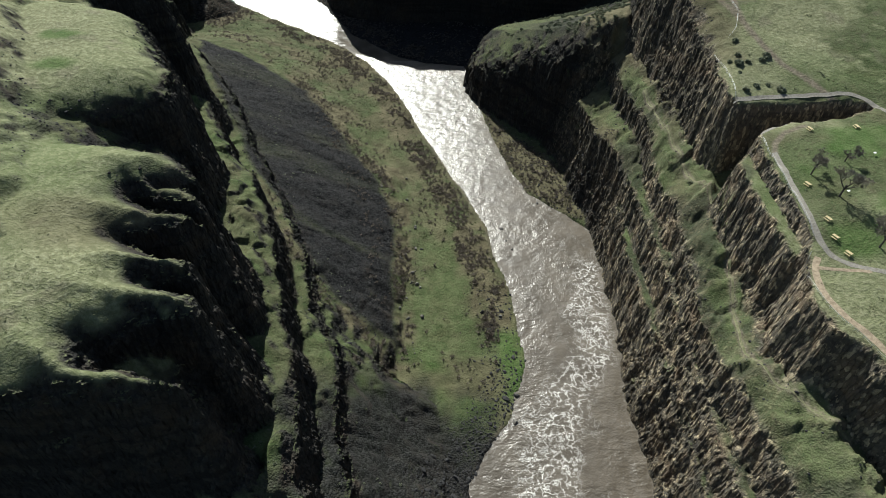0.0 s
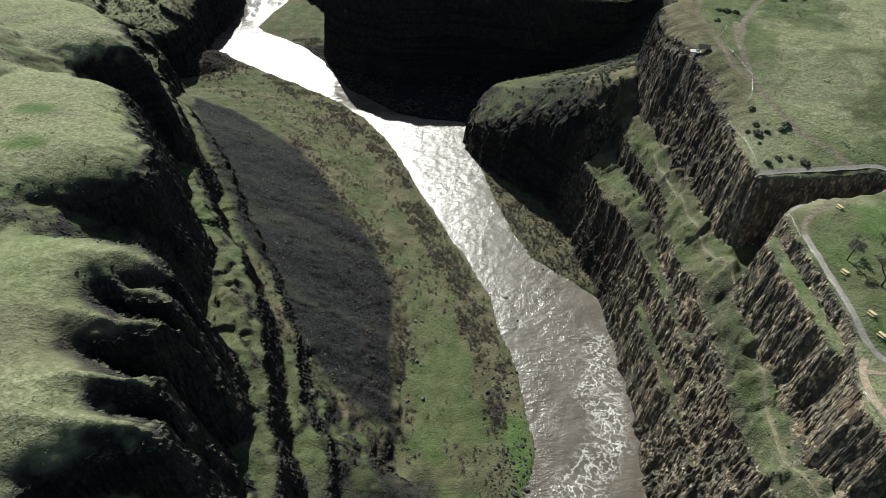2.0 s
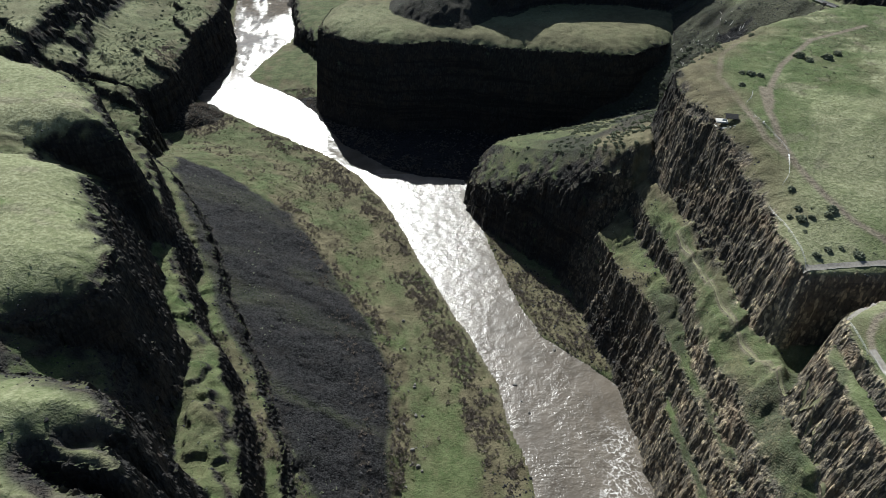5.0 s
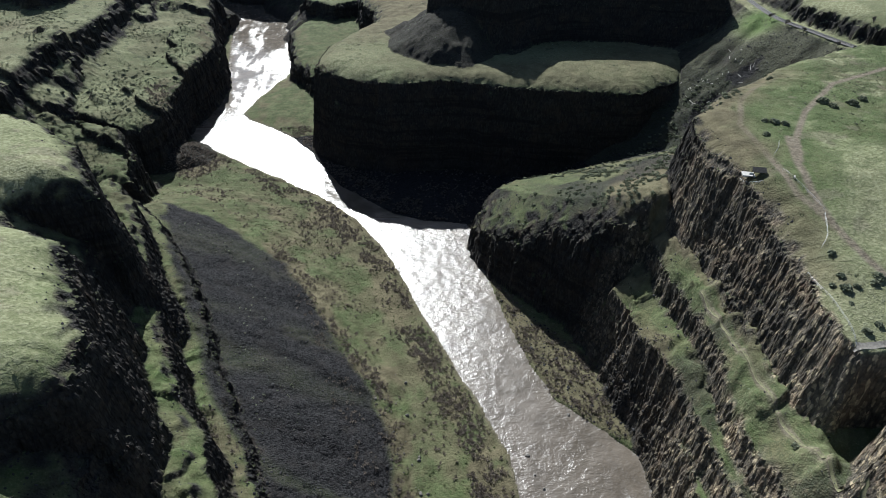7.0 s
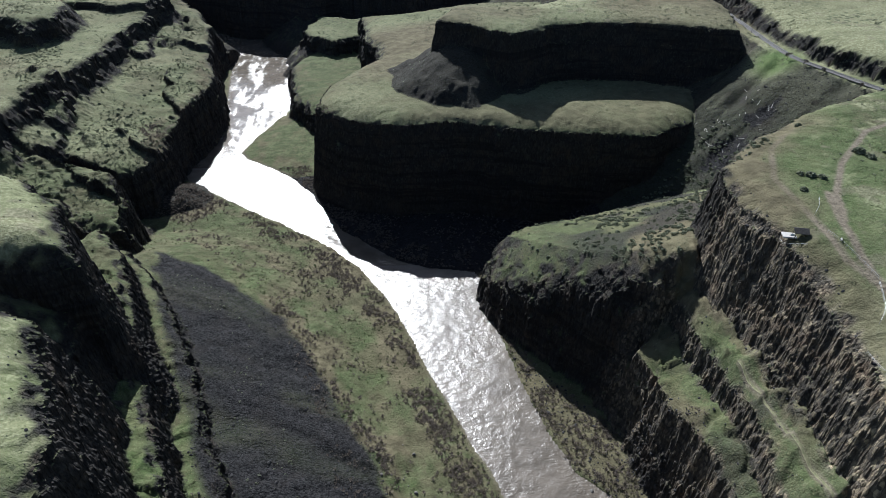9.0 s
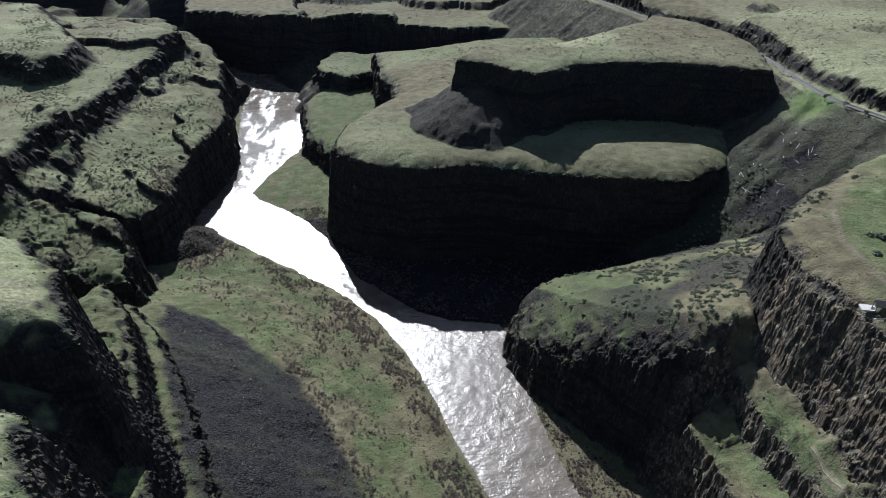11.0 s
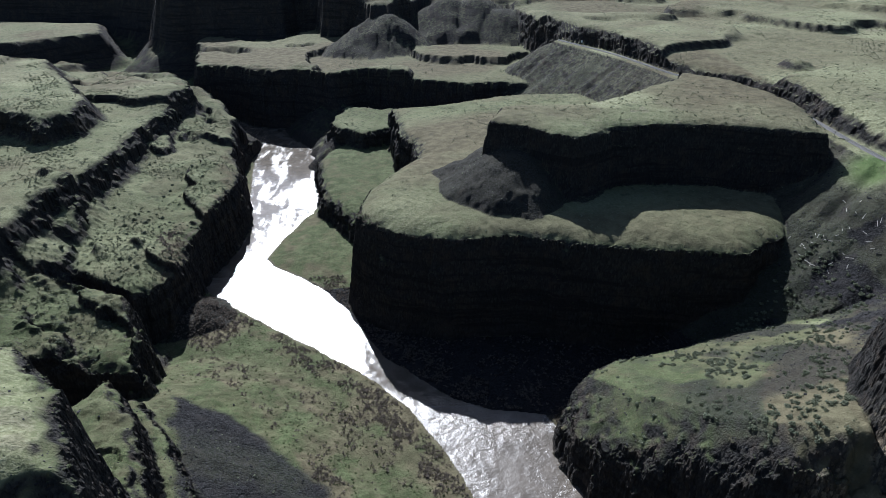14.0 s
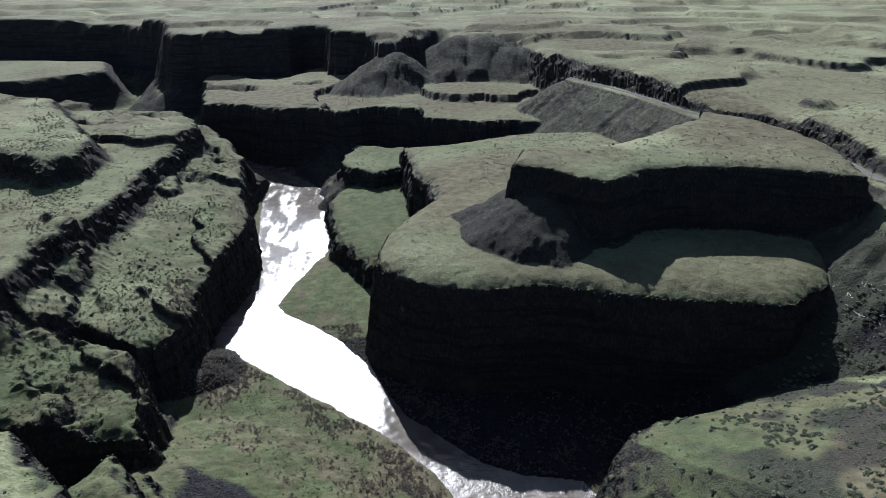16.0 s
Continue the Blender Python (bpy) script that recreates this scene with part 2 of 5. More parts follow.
GRAVEL = mottled("path_gravel", (0.17, 0.155, 0.135), (0.27, 0.25, 0.22), 0.6, 0.95)
TAN_DIRT = mottled("tan_dirt", (0.22, 0.17, 0.12), (0.36, 0.29, 0.21), 0.8, 0.95)
TRAIL_DIRT = mottled("trail_dirt", (0.120, 0.125, 0.065), (0.200, 0.190, 0.115), 0.8, 0.95)
BALLAST = mottled("track_ballast", (0.085, 0.082, 0.080), (0.17, 0.165, 0.16), 0.4, 0.95)
CONCRETE = mottled("concrete", (0.36, 0.35, 0.33), (0.50, 0.48, 0.45), 0.9, 0.85)
DARK_ROOF = mottled("dark_roof", (0.030, 0.028, 0.027), (0.060, 0.056, 0.052), 0.5, 0.8)
WHITE_PANEL = mottled("white_panel", (0.72, 0.72, 0.70), (0.82, 0.82, 0.80), 0.4, 0.5)


# ---- plan of the canyon ----
PLAN = 1.5          # metres to one unit of the plan: outlines and heights below are in units
# right bank by the mesa is drawn along its shadow's edge on the water
RIVER = [(-30, -170), (-12, -60), (-2, 20), (4, 56), (11, 68), (18, 77), (23, 93), (22, 104), (21, 119), (16, 136), (15, 149), (3, 177), (-8, 202), (-21, 236), (-36, 261),
         (-54, 280), (-84, 302), (-112, 323), (-133, 342), (-124, 370), (-121, 392), (-132, 430), (-148, 513), (-170, 547), (-228, 592), (-380, 650),
         (-380, 680), (-250, 640), (-206, 617), (-147, 576), (-107, 556), (-103, 495), (-90, 428), (-102, 388), (-107, 364), (-102, 356), (-78, 339),
         (-66, 323), (-55, 304), (-45, 287), (-30, 273), (-20, 264), (-8, 259), (9, 257), (13, 249), (12, 238), (18, 210), (24, 183), (30, 167), (41, 156), (51, 146), (53, 128), (54, 98), (52, 80), (51, 56), (50, 20), (44, -60), (36, -170)]
WEST_PLATEAU = [(-130, 212), (-108, 202), (-95, 191), (-85, 178), (-80, 169), (-98, 163), (-106, 159), (-92, 157), (-78, 151), (-71, 138), (-62.5, 126), (-60, 114), (-67, 108.5), (-78, 103.5), (-71, 97), (-57, 94.5), (-51, 92.5), (-47, 89), (-44.5, 86),
                (-51, 84), (-44, 82.5), (-42.5, 80), (-55, 81), (-48, 77.5), (-42, 77), (-45, 74), (-54, 71), (-46, 67.5), (-42, 67), (-40, 63.5), (-47, 61.5), (-40, 60), (-38, 58), (-37, 55.5), (-44, 55.8), (-51, 50), (-48.5, 46), (-36.5, 44), (-57, 41), (-90, 40), (-200, 50), (-400, 60), (-400, 260), (-200, 215)]
WEST_SHOULDER = [(-130, 209), (-108, 199), (-95, 188), (-83, 171), (-80, 152), (-72, 138), (-64, 125), (-60, 113), (-55, 97), (-49, 88), (-46, 76), (-43, 64), (-40, 57), (-38, 45), (-58, 42), (-90, 42), (-200, 52), (-400, 62), (-400, 258), (-200, 212)]
WEST_BENCH = [(-113, 232), (-100, 217), (-86, 192), (-72, 160), (-52, 128), (-43, 109), (-38, 94), (-33, 75), (-29, 62), (-25, 43), (-24, -150), (-120, -150), (-150, 150)]
WEST_STEP = [(-112, 240), (-96, 222), (-80, 198), (-62, 160), (-45, 128), (-36, 106), (-27, 84), (-23, 62), (-18, 50), (-16, -150), (-100, -150), (-140, 180)]
EAST_STEP = [(47, 186), (48.5, 177), (53.5, 168), (55, 158), (53.6, 146), (53.2, 137), (53, 125), (52.8, 113), (53.2, 100), (53, 88), (53, 75), (53, 64), (53, 51), (53, -150), (200, -150), (200, 200), (60, 195)]
EAST_LEDGE = [(47.8, 184), (50.2, 178), (50, 172), (51.4, 162), (53.2, 153), (54, 145), (54.8, 136), (55.6, 125), (56, 115), (56, 100), (55.4, 88), (54.8, 75), (55, 60), (55.6, 40), (56, -150), (200, -150), (200, 200), (60, 198)]
EAST_BENCH = [(57, 194), (59, 186), (58, 178), (59, 167), (61, 159), (60.2, 150), (59.4, 142), (58.8, 132), (58.6, 122), (59, 112), (59, 105), (58, 97), (57, 90), (56.6, 82), (56.4, 74), (56.8, 66), (57.6, 56), (59, 40), (60, -150), (200, -150), (200, 200), (66, 205)]
EAST_LIP = [(74, 113), (66.4, 108), (65.4, 102), (65.8, 94), (66, 85), (66, 79), (67.5, 73), (80, 72), (80, 113)]
EAST_PLATEAU = [(600, 100), (230, 180), (185, 228), (162, 257), (145, 258), (104, 239), (88, 229), (76, 219), (69, 208), (67.5, 196), (68, 184), (69.4, 173), (70.2, 162), (70, 152), (69.6, 143), (68.8, 134), (68.2, 128), (70, 124.5), (84, 124), (98, 125.5), (102, 123), (97, 120), (84, 117.5), (73, 114),
                (69.5, 110), (69.4, 102), (69.4, 90), (69, 80), (67, 77), (65.3, 71), (64.7, 67), (65.5, 61.3), (68, 56.5), (70, 50.5), (76, 39), (84, -150), (600, -150)]
SPUR = [(11, 239), (12.6, 231), (20.5, 221), (29.4, 214), (39, 204), (49, 194.5), (62, 196), (110, 240), (140, 300), (106, 297), (81, 279), (57, 270), (38, 266), (24, 260), (15, 252)]
MESA = [(-54, 346), (-57, 326), (-53, 317), (-41, 309), (-21, 303), (3, 304), (16, 302), (43, 294), (69, 290), (82, 288), (96, 298), (112, 312), (150, 340), (150, 508), (-52, 502), (-46, 448), (-36, 420), (-34, 394), (-46, 368)]
MESA_WALL = [(-2, 352), (4, 348), (12, 345), (20, 336), (28, 331), (35, 334), (45, 345), (66, 349), (85, 346), (102, 340), (116, 336), (128, 332), (137, 363), (138, 396), (130, 419), (112, 442), (100, 424), (59, 389), (44, 381), (5, 374)]
TRACK_SHELF = [(139, 335), (141, 313), (147, 299), (156, 274), (170, 250), (225, 178), (240, 190), (172, 285), (160, 310), (152, 335), (153, 375), (152, 405), (143, 432), (126, 458), (117, 480), (102, 528), (76, 582), (66, 577), (92, 523), (107, 475), (114, 452), (132, 426), (140, 400), (140, 370)]
EAST_UPLAND = [(245, 190), (178, 262), (163, 285), (154, 310), (151, 335), (152, 375), (153, 402), (144, 432), (126, 458), (118, 482), (106, 530), (80, 584), (62, 640), (50, 720), (28, 738), (0, 733), (-30, 745), (-58, 690), (-78, 688), (-95, 722), (-125, 735), (-138, 785), (-165, 790), (-180, 766), (-285, 758),
               (-305, 780), (-335, 865), (-413, 913), (-560, 921), (-5000, 1200), (-5000, 6000), (6000, 6000), (6000, 100), (700, 100)]
POINT = [(-95, 525), (-93, 486), (-97, 465), (-86, 413), (-66, 378), (-40, 400), (-30, 520)]
POINT_TOP = [(-92, 522), (-88, 492), (-70, 480), (-48, 492), (-50, 540), (-85, 545)]
NORTH_BLOCK = [(-177, 309), (-170, 314), (-147, 301), (-137, 297), (-130, 302), (-127, 321), (-132, 343), (-128, 367), (-126, 395), (-135, 427), (-143, 449), (-155, 500), (-167, 530), (-216, 594), (-400, 640), (-900, 700), (-900, 300)]
NEAR_BLOCK = [(-182, 292), (-176, 303), (-156, 295), (-134, 285), (-124, 269), (-116, 252), (-135, 252), (-155, 250), (-200, 235), (-900, 220), (-900, 320), (-300, 310)]
NORTH_STEP = [(-178, 289), (-184, 319), (-183, 333), (-183, 380), (-185, 409), (-188, 511), (-213, 533), (-314, 605), (-900, 650), (-900, 250), (-250, 250)]
NORTH_HILL = [(-265, 430), (-224, 408), (-212, 417), (-217, 443), (-264, 511), (-295, 556), (-348, 578), (-900, 600), (-900, 300), (-350, 350)]
FAR_POINT = [(-214, 606), (-200, 613), (-168, 592), (-148, 579), (-120, 575), (-99, 561), (-76, 570), (-50, 560), (-28, 549), (0, 538), (30, 541), (75, 536), (110, 545), (300, 640), (300, 900), (-280, 900), (-250, 720)]
FAR_TERRACE = [(-1000, 930), (-550, 890), (-408, 866), (-380, 800), (-433, 735), (-700, 740), (-1000, 760)]
SCREE = [(-107, 251), (-89, 246), (-57, 222), (-36, 188), (-24, 168), (-17, 152), (-15, 132), (-14, 108), (-14, 96), (-27, 104), (-36, 113), (-46, 130), (-64, 158), (-80, 190), (-90, 210), (-103, 238)]
EAST_BANK = [(17, 222), (23, 185), (29, 168), (42, 154), (52, 150), (57, 161), (50, 173), (40, 186), (26, 203)]
CORNER_BRUSH = [(-138, 338), (-112, 319), (-98, 308), (-112, 290), (-128, 300), (-134, 318)]
GREEN_BAR = [(22, 118), (24, 104), (25, 92), (19, 79), (13, 80), (16, 95), (16, 110), (18, 122)]
LAWN = [(71, 75), (71, 88), (73, 104), (78, 115), (110, 117), (120, 100), (110, 70)]
TRACK = [(225, 184), (171, 254), (158, 276), (149, 300), (144.5, 314), (144, 335), (146, 370), (146, 402), (138, 428), (120, 455), (112, 476), (97, 525), (71, 579)]
TRAILS = {
    "bench": (0.42, [(62.2, 165), (62.8, 150), (63.4, 140), (63.8, 130), (64.6, 120), (65.3, 114.7), (64.9, 107), (64.1, 98.9), (63.8, 92), (63.2, 86.5), (61.8, 77), (60.6, 69), (61.4, 62), (62.8, 58), (65.5, 52), (69, 47)]),
    "upper": (0.9, [(86, 190), (82, 177), (80, 165), (80, 157), (81, 152), (82.5, 145), (85, 138), (89, 133), (93, 126)]),
    "lookout": (0.8, [(80, 157), (77, 166), (77, 176), (77, 186), (77, 198), (84, 214), (100, 232)]),
    "meadow": (0.8, [(83, 178), (88, 190), (98, 205), (116, 224), (140, 236)]),
    "lawn": (0.6, [(71, 104), (72.5, 108), (76, 112), (82, 115)]),
}


def axis(lo, fine_lo, fine_hi, hi, step, grow, grow_down):
    mid = list(np.arange(fine_lo, fine_hi, step))
    s, v, up = step, mid[-1], []
    while v < hi:
        s *= grow
        v += s
        up.append(v)
    s, v, down = step, mid[0], []
    while v > lo:
        s *= grow_down
        v -= s
        down.append(v)
    return np.array(down[::-1] + mid + up)


def along(line, x, y, reach=12.0):
    """Distance to a line of the plan."""
    best = np.full(x.shape, reach * reach)
    pts = np.array(line, float)
    lo, hi = pts.min(0) - reach, pts.max(0) + reach
    near = (x > lo[0]) & (x < hi[0]) & (y > lo[1]) & (y < hi[1])
    px, py, b = x[near], y[near], best[near]
    for (ax, ay), (bx, by) in zip(pts[:-1], pts[1:]):
        ex, ey = bx - ax, by - ay
        u = np.clip(((px - ax) * ex + (py - ay) * ey) / (ex * ex + ey * ey), 0, 1)
        b = np.minimum(b, (px - ax - u * ex) ** 2 + (py - ay - u * ey) ** 2)
    best[near] = b
    return np.sqrt(best)


FINE = 0.6
gx = axis(-4500, -140, 130, 4500, FINE, 1.032, 1.03)
gy = axis(-200, 24, 372, 4800, FINE, 1.014, 1.08)
X, Y = (v.astype(np.float32) for v in np.meshgrid(gx, gy))
loose = 1 - 0.5 * smooth(49, 54, X) * smooth(112, 104, X) * smooth(215, 200, Y) - 0.6 * smooth(-30, -38, X) * smooth(-110, -90, X) * smooth(140, 115, Y)
WX = X + loose * (1.8 * fractal(X, Y, 15, 5) + 0.6 * fractal(X, Y, 4, 6, 2))
WY = Y + loose * (1.8 * fractal(X, Y, 15, 7) + 0.6 * fractal(X, Y, 4, 8, 2))
close = smooth(200, 145, np.abs(X)) * smooth(500, 400, Y)
ribs = close * (0.9 * np.abs(value_noise(X, Y, 2.6, 21)) + 0.6 * np.abs(value_noise(X, Y, 6, 22)) - 0.5) + (1 - close) * (2.4 * np.abs(value_noise(X, Y, 21, 26)) + 1.2 * value_noise(X, Y, 9, 27) - 1) + loose * 1.3 * (np.abs(value_noise(X, Y, 17, 23)) - 0.4)
ledges = 0.42 * value_noise(X, Y, 11, 24) + 0.2 * value_noise(X, Y, 4, 25)


def table(poly, top, fall, face, talus, edge=1.5, edge_drop=1.5, rough=1.0, reach=30.0):
    """A flat-topped rock mass: its rounded rim, its stepped cliff and the scree below it."""
    w = window(poly, reach)
    top, fall, face, talus, edge, edge_drop = (v[w] if isinstance(v, np.ndarray) else v for v in (top, fall, face, talus, edge, edge_drop))
    d = outline_distance(np.array(poly, np.float32), WX[w], WY[w]) + rough * ribs[w]
    o = np.maximum(-d, 0)
    u = np.clip(o / face, 0, 1)
    u = np.clip(u + ledges[w] * 2 * u * (1 - u), 0, 1)
    stepped = 0.5 * u + 0.5 * (np.floor(u * 4) + smooth(0.55, 1.0, u * 4 - np.floor(u * 4))) / 4
    z = top - edge_drop * np.exp(-np.maximum(d, 0) / edge) - fall * stepped - np.maximum(o - face, 0) * talus
    return w, z.astype(np.float32), d


river_d = inside_by(RIVER, X + 0.8 * fractal(X, Y, 8, 31), Y + 0.8 * fractal(X, Y, 8, 32))
bank = np.maximum(-river_d, 0)
H = np.where(river_d > 0, -0.25 - 0.25 * np.minimum(river_d, 6), 0.1 + 1.6 * (1 - np.exp(-bank / 9)) + 0.02 * np.minimum(bank, 60))
upland_roll = 5 * fractal(X, Y, 160, 77) + 14 * smooth(300, 2500, np.hypot(X, Y)) * fractal(X, Y, 900, 78)
scab = 7.0 * smooth(-0.03, 0.03, fractal(X, Y, 130, 79)) + 6.0 * smooth(-0.02, 0.02, fractal(X, Y * 1.8, 260, 80) - 0.1)
far_on = smooth(330, 420, Y)
spur_top = np.minimum(20 + (258 + 0.33 * (X - 24) - Y) * (0.35 + 0.004 * (X - 30)), 15 + 0.85 * (X - 13))
pits = 7 * smooth(0.25, 0.5, fractal(X, Y, 11, 37, 2)) * smooth(92, 78, Y) * smooth(63.5, 60, X)
LAYERS = {
    "west_step": (WEST_STEP, 26, 5, 2.5, 18 / np.clip(14 + 0.4 * (Y - 90), 9 + 13 * smooth(92, 78, Y), 46), 2, 1.5, 1.0), "west_bench": (WEST_BENCH, 41.5, 15, 3.0, 3, 4, 3, 1.0), "west_shoulder": (WEST_SHOULDER, 60 + 0.75 * np.clip(inside_by(WEST_SHOULDER, X, Y), 0, 30) + 2.5 * fractal(X, Y, 8, 40), 18, 4, 3, 3, 3, 0.8),
    "west_plateau": (WEST_PLATEAU, 78, 32, 5, 3, 4.5, 7, 0.7),
    "east_step": (EAST_STEP, 19.5 + 1.3 * fractal(X, Y, 9, 34), 19, 1.8, 4, 0.6, 0.6, 1.1), "east_ledge": (EAST_LEDGE, 26.5 + 0.65 * np.clip(X - 51, 0, 9) + 1.3 * fractal(X, Y, 9, 35), 10, 1.0, 4, 0.6, 0.6, 1.1), "east_bench": (EAST_BENCH, 37 + 0.9 * np.clip(X - 57, 0, 9) + 2 * smooth(85, 65, Y) + 2.4 * fractal(X, Y, 9, 36) - pits, 10, 1.2, 4, 1, 0.8, 1.4),
    "east_lip": (EAST_LIP, 60.5, 15, 1.6, 4, 0.8, 0.6, 0.8),
    "east_plateau": (EAST_PLATEAU, 64.3 + np.clip((Y - 125) * 0.17, 0, 8) - 2 * smooth(86, 74, Y), np.where(Y > 205, 20, 23), np.where(Y > 205, 3, 2.0 + 2.2 * smooth(122, 150, Y)), np.where(Y > 212, 0.72 + 3 * smooth(66, 50, X), 4.0), 1.2 + 2.2 * smooth(128, 155, Y) * smooth(120, 95, X), 0.8 + 4.5 * smooth(128, 155, Y) * smooth(120, 95, X), 0.8),
    "spur": (SPUR, spur_top, 24, 7, np.where(Y > 255, 1.2, 3.0), 4, 4, 1.9),
    "mesa": (MESA, 45.5 - 0.05 * np.clip(Y - 350, 0, 200) * smooth(40, -40, X), 43, 7, 3, 5, 4.5, 0.6),
    "mesa_wall": (MESA_WALL, 72 + 1.5 * fractal(X, Y, 40, 60), 27, 5, 3, 3, 2, 0.3),
    "track_shelf": (TRACK_SHELF, 64.3, 0.5, 1, 0.63, 1, 0.3, 0.3), "point": (POINT, 15, 10, 3, 1.0, 4, 4, 1.5), "point_top": (POINT_TOP, 25, 7, 2.5, 1.0, 2, 1, 1.5),
    "north_block": (NORTH_BLOCK, 24 + 0.12 * np.clip(-X - 130, 0, 100) + 3 * fractal(X, Y, 25, 61) + 3.5 * smooth(-0.04, 0.04, fractal(X + 0.5 * Y, Y, 34, 83)), 25, 4, 3, 3, 2, 1.6),
    "near_block": (NEAR_BLOCK, 26 + 0.12 * np.clip(-X - 130, 0, 100) + 2.5 * fractal(X, Y, 18, 62) + 3.5 * smooth(-0.04, 0.04, fractal(X + 0.5 * Y, Y, 26, 84)), 20, 4, 1.0, 3, 2, 1.6),
    "north_step": (NORTH_STEP, 45 + 2 * fractal(X, Y, 40, 63) + 4 * smooth(-0.03, 0.03, fractal(X + 0.5 * Y, Y, 50, 85)), 9, 4, 0.9, 3, 2, 1.6), "north_hill": (NORTH_HILL, 58 + 2 * fractal(X, Y, 30, 64), 10, 5, 0.6, 3, 2, 1.6),
    "far_point": (FAR_POINT, 36 + 0.045 * np.clip(X + 200, 0, 140) + 5 * smooth(0.0, 0.06, fractal(X, Y, 90, 65)), 38, 6, 3, 3, 1, 0.7), "far_terrace": (FAR_TERRACE, 38, 20, 9, 0.8, 3, 1, 0.7),
    "upland": (EAST_UPLAND, 75 - 3.5 * smooth(40, 110, X) * smooth(800, 600, Y) + (upland_roll + scab) * (0.15 + 0.6 * far_on), 50 - 43.5 * smooth(35, 75, X), 12 - 8 * smooth(35, 75, X), 0.8 + 2.2 * smooth(35, 75, X), 4, 3, 1.0),
}
owner = np.full(X.shape, -1, np.int16)
depth_in = {}
for k, (name, (poly, *rest)) in enumerate(LAYERS.items()):
    w, z, d = table(poly, *rest, reach=110.0 if name in ("west_step", "east_plateau", "track_shelf", "spur", "upland") else 30.0)
    depth_in[name] = np.full(X.shape, -110.0, np.float32)
    depth_in[name][w] = d
    owner[w] = np.where(z > H[w], k, owner[w])
    H[w] = np.maximum(H[w], z)
for cx, cy, cz, slope, foot in ((6, 347, 62, 0.70, 43), (24, 342, 54, 0.7, 43), (-128, 312, 7, 0.6, 0), (-95, 566, 24, 0.7, 0), (-66, 676, 70, 0.7, 38), (-8, 724, 78, 0.66, 38), (22, 722, 80, 0.66, 38), (46, 700, 74, 0.7, 38)):
    w = window([(cx - 1, cy - 1), (cx + 1, cy + 1)], 90)
    z = cz + (3.5 if cy < 500 else 7) * fractal(X[w], Y[w], 14 if cy < 500 else 26, 66) - slope * (np.sqrt((X[w] - cx) ** 2 + (Y[w] - cy) ** 2 + 120) - 11)
    z = np.where(z > foot, z, -9)
    owner[w] = np.where(z > H[w], 90, owner[w])
    H[w] = np.maximum(H[w], z)
lumps = np.maximum(fractal(X, Y, 5.5, 38, 3), -0.1) * 1.6 + 0.8 * smooth(0.02, 0.1, fractal(X, Y, 7, 39, 3))
for name, amount in (("west_step", 0.9), ("west_bench", 1.3), ("east_ledge", 1.3), ("east_bench", 1.5), ("near_block", 1.2)):
    H += amount * lumps * (owner == list(LAYERS).index(name)) * smooth(0.5, 2.5, depth_in[name])
trail_d = {name: along(line, X, Y) for name, (w, line) in TRAILS.items()}
track_d = along(TRACK, X, Y, 10)
calm = np.minimum.reduce([smooth(0.4, 2.5, v) for v in trail_d.values()] + [smooth(3, 7, track_d)])
bank_face = (depth_in["track_shelf"] < -1) & (owner == list(LAYERS).index("track_shelf"))
H += 0.5 * smooth(0, 4, inside_by(SCREE, X, Y)) * value_noise(Y + 0.35 * X + 2 * fractal(X, Y, 20, 104), 0.14 * X, 5, 105)
H += 1.1 * bank_face * value_noise(0.9 * Y - 0.45 * X, 0.12 * (0.9 * X + 0.45 * Y), 5, 43)
dy_, dx_ = np.gradient(H, gy, gx)
slope0 = np.hypot(dx_, dy_)
H += np.where(river_d > 0, 0, calm * (0.4 * fractal(X, Y, 9, 41) + 0.16 * fractal(X, Y, 2.4, 42, 2) + 1.0 * smooth(0.6, 1.6, slope0) * fractal(X, Y, 3.6, 44, 3)))

dy_, dx_ = np.gradient(H, gy, gx)
slope = np.hypot(dx_, dy_)
N = np.stack([-dx_, -dy_, np.ones_like(H)], -1)
N /= np.linalg.norm(N, axis=-1, keepdims=True)
patchy = fractal(X, Y, 6, 51)
scree_d = inside_by(SCREE, X + 2 * fractal(X, Y, 7, 52), Y + 2 * fractal(X, Y, 7, 53))
below_track = (depth_in["track_shelf"] < -0.5) & (H > 6) & (owner == list(LAYERS).index("track_shelf"))
east_scree = (owner == list(LAYERS).index("east_plateau")) & (depth_in["east_plateau"] < -3) & (Y > 212)
on_cone = owner == 90
grass_vein = 0.7 * smooth(0.42, 0.05, np.abs(value_noise(0.2 * X + Y + 3 * fractal(X, Y, 12, 101), 0.08 * X, 13, 54)))
east_bank_d = smooth(-1, 2, inside_by(EAST_BANK, X, Y))
bench_land = smooth(0.2, 1.0, depth_in["east_bench"]) * smooth(-0.3, -1.2, depth_in["east_plateau"] + 2.0 + 2.2 * smooth(122, 150, Y)) * smooth(-1.8, -2.6, depth_in["east_lip"]) * (Y < 205)
ledge_land = np.maximum(smooth(0.2, 0.9, depth_in["east_step"]) * smooth(-0.7, -1.3, depth_in["east_ledge"]), smooth(0.2, 0.9, depth_in["east_ledge"]) * smooth(-0.9, -1.5, depth_in["east_bench"])) * smooth(3.2, 2.2, slope) * (Y < 205)
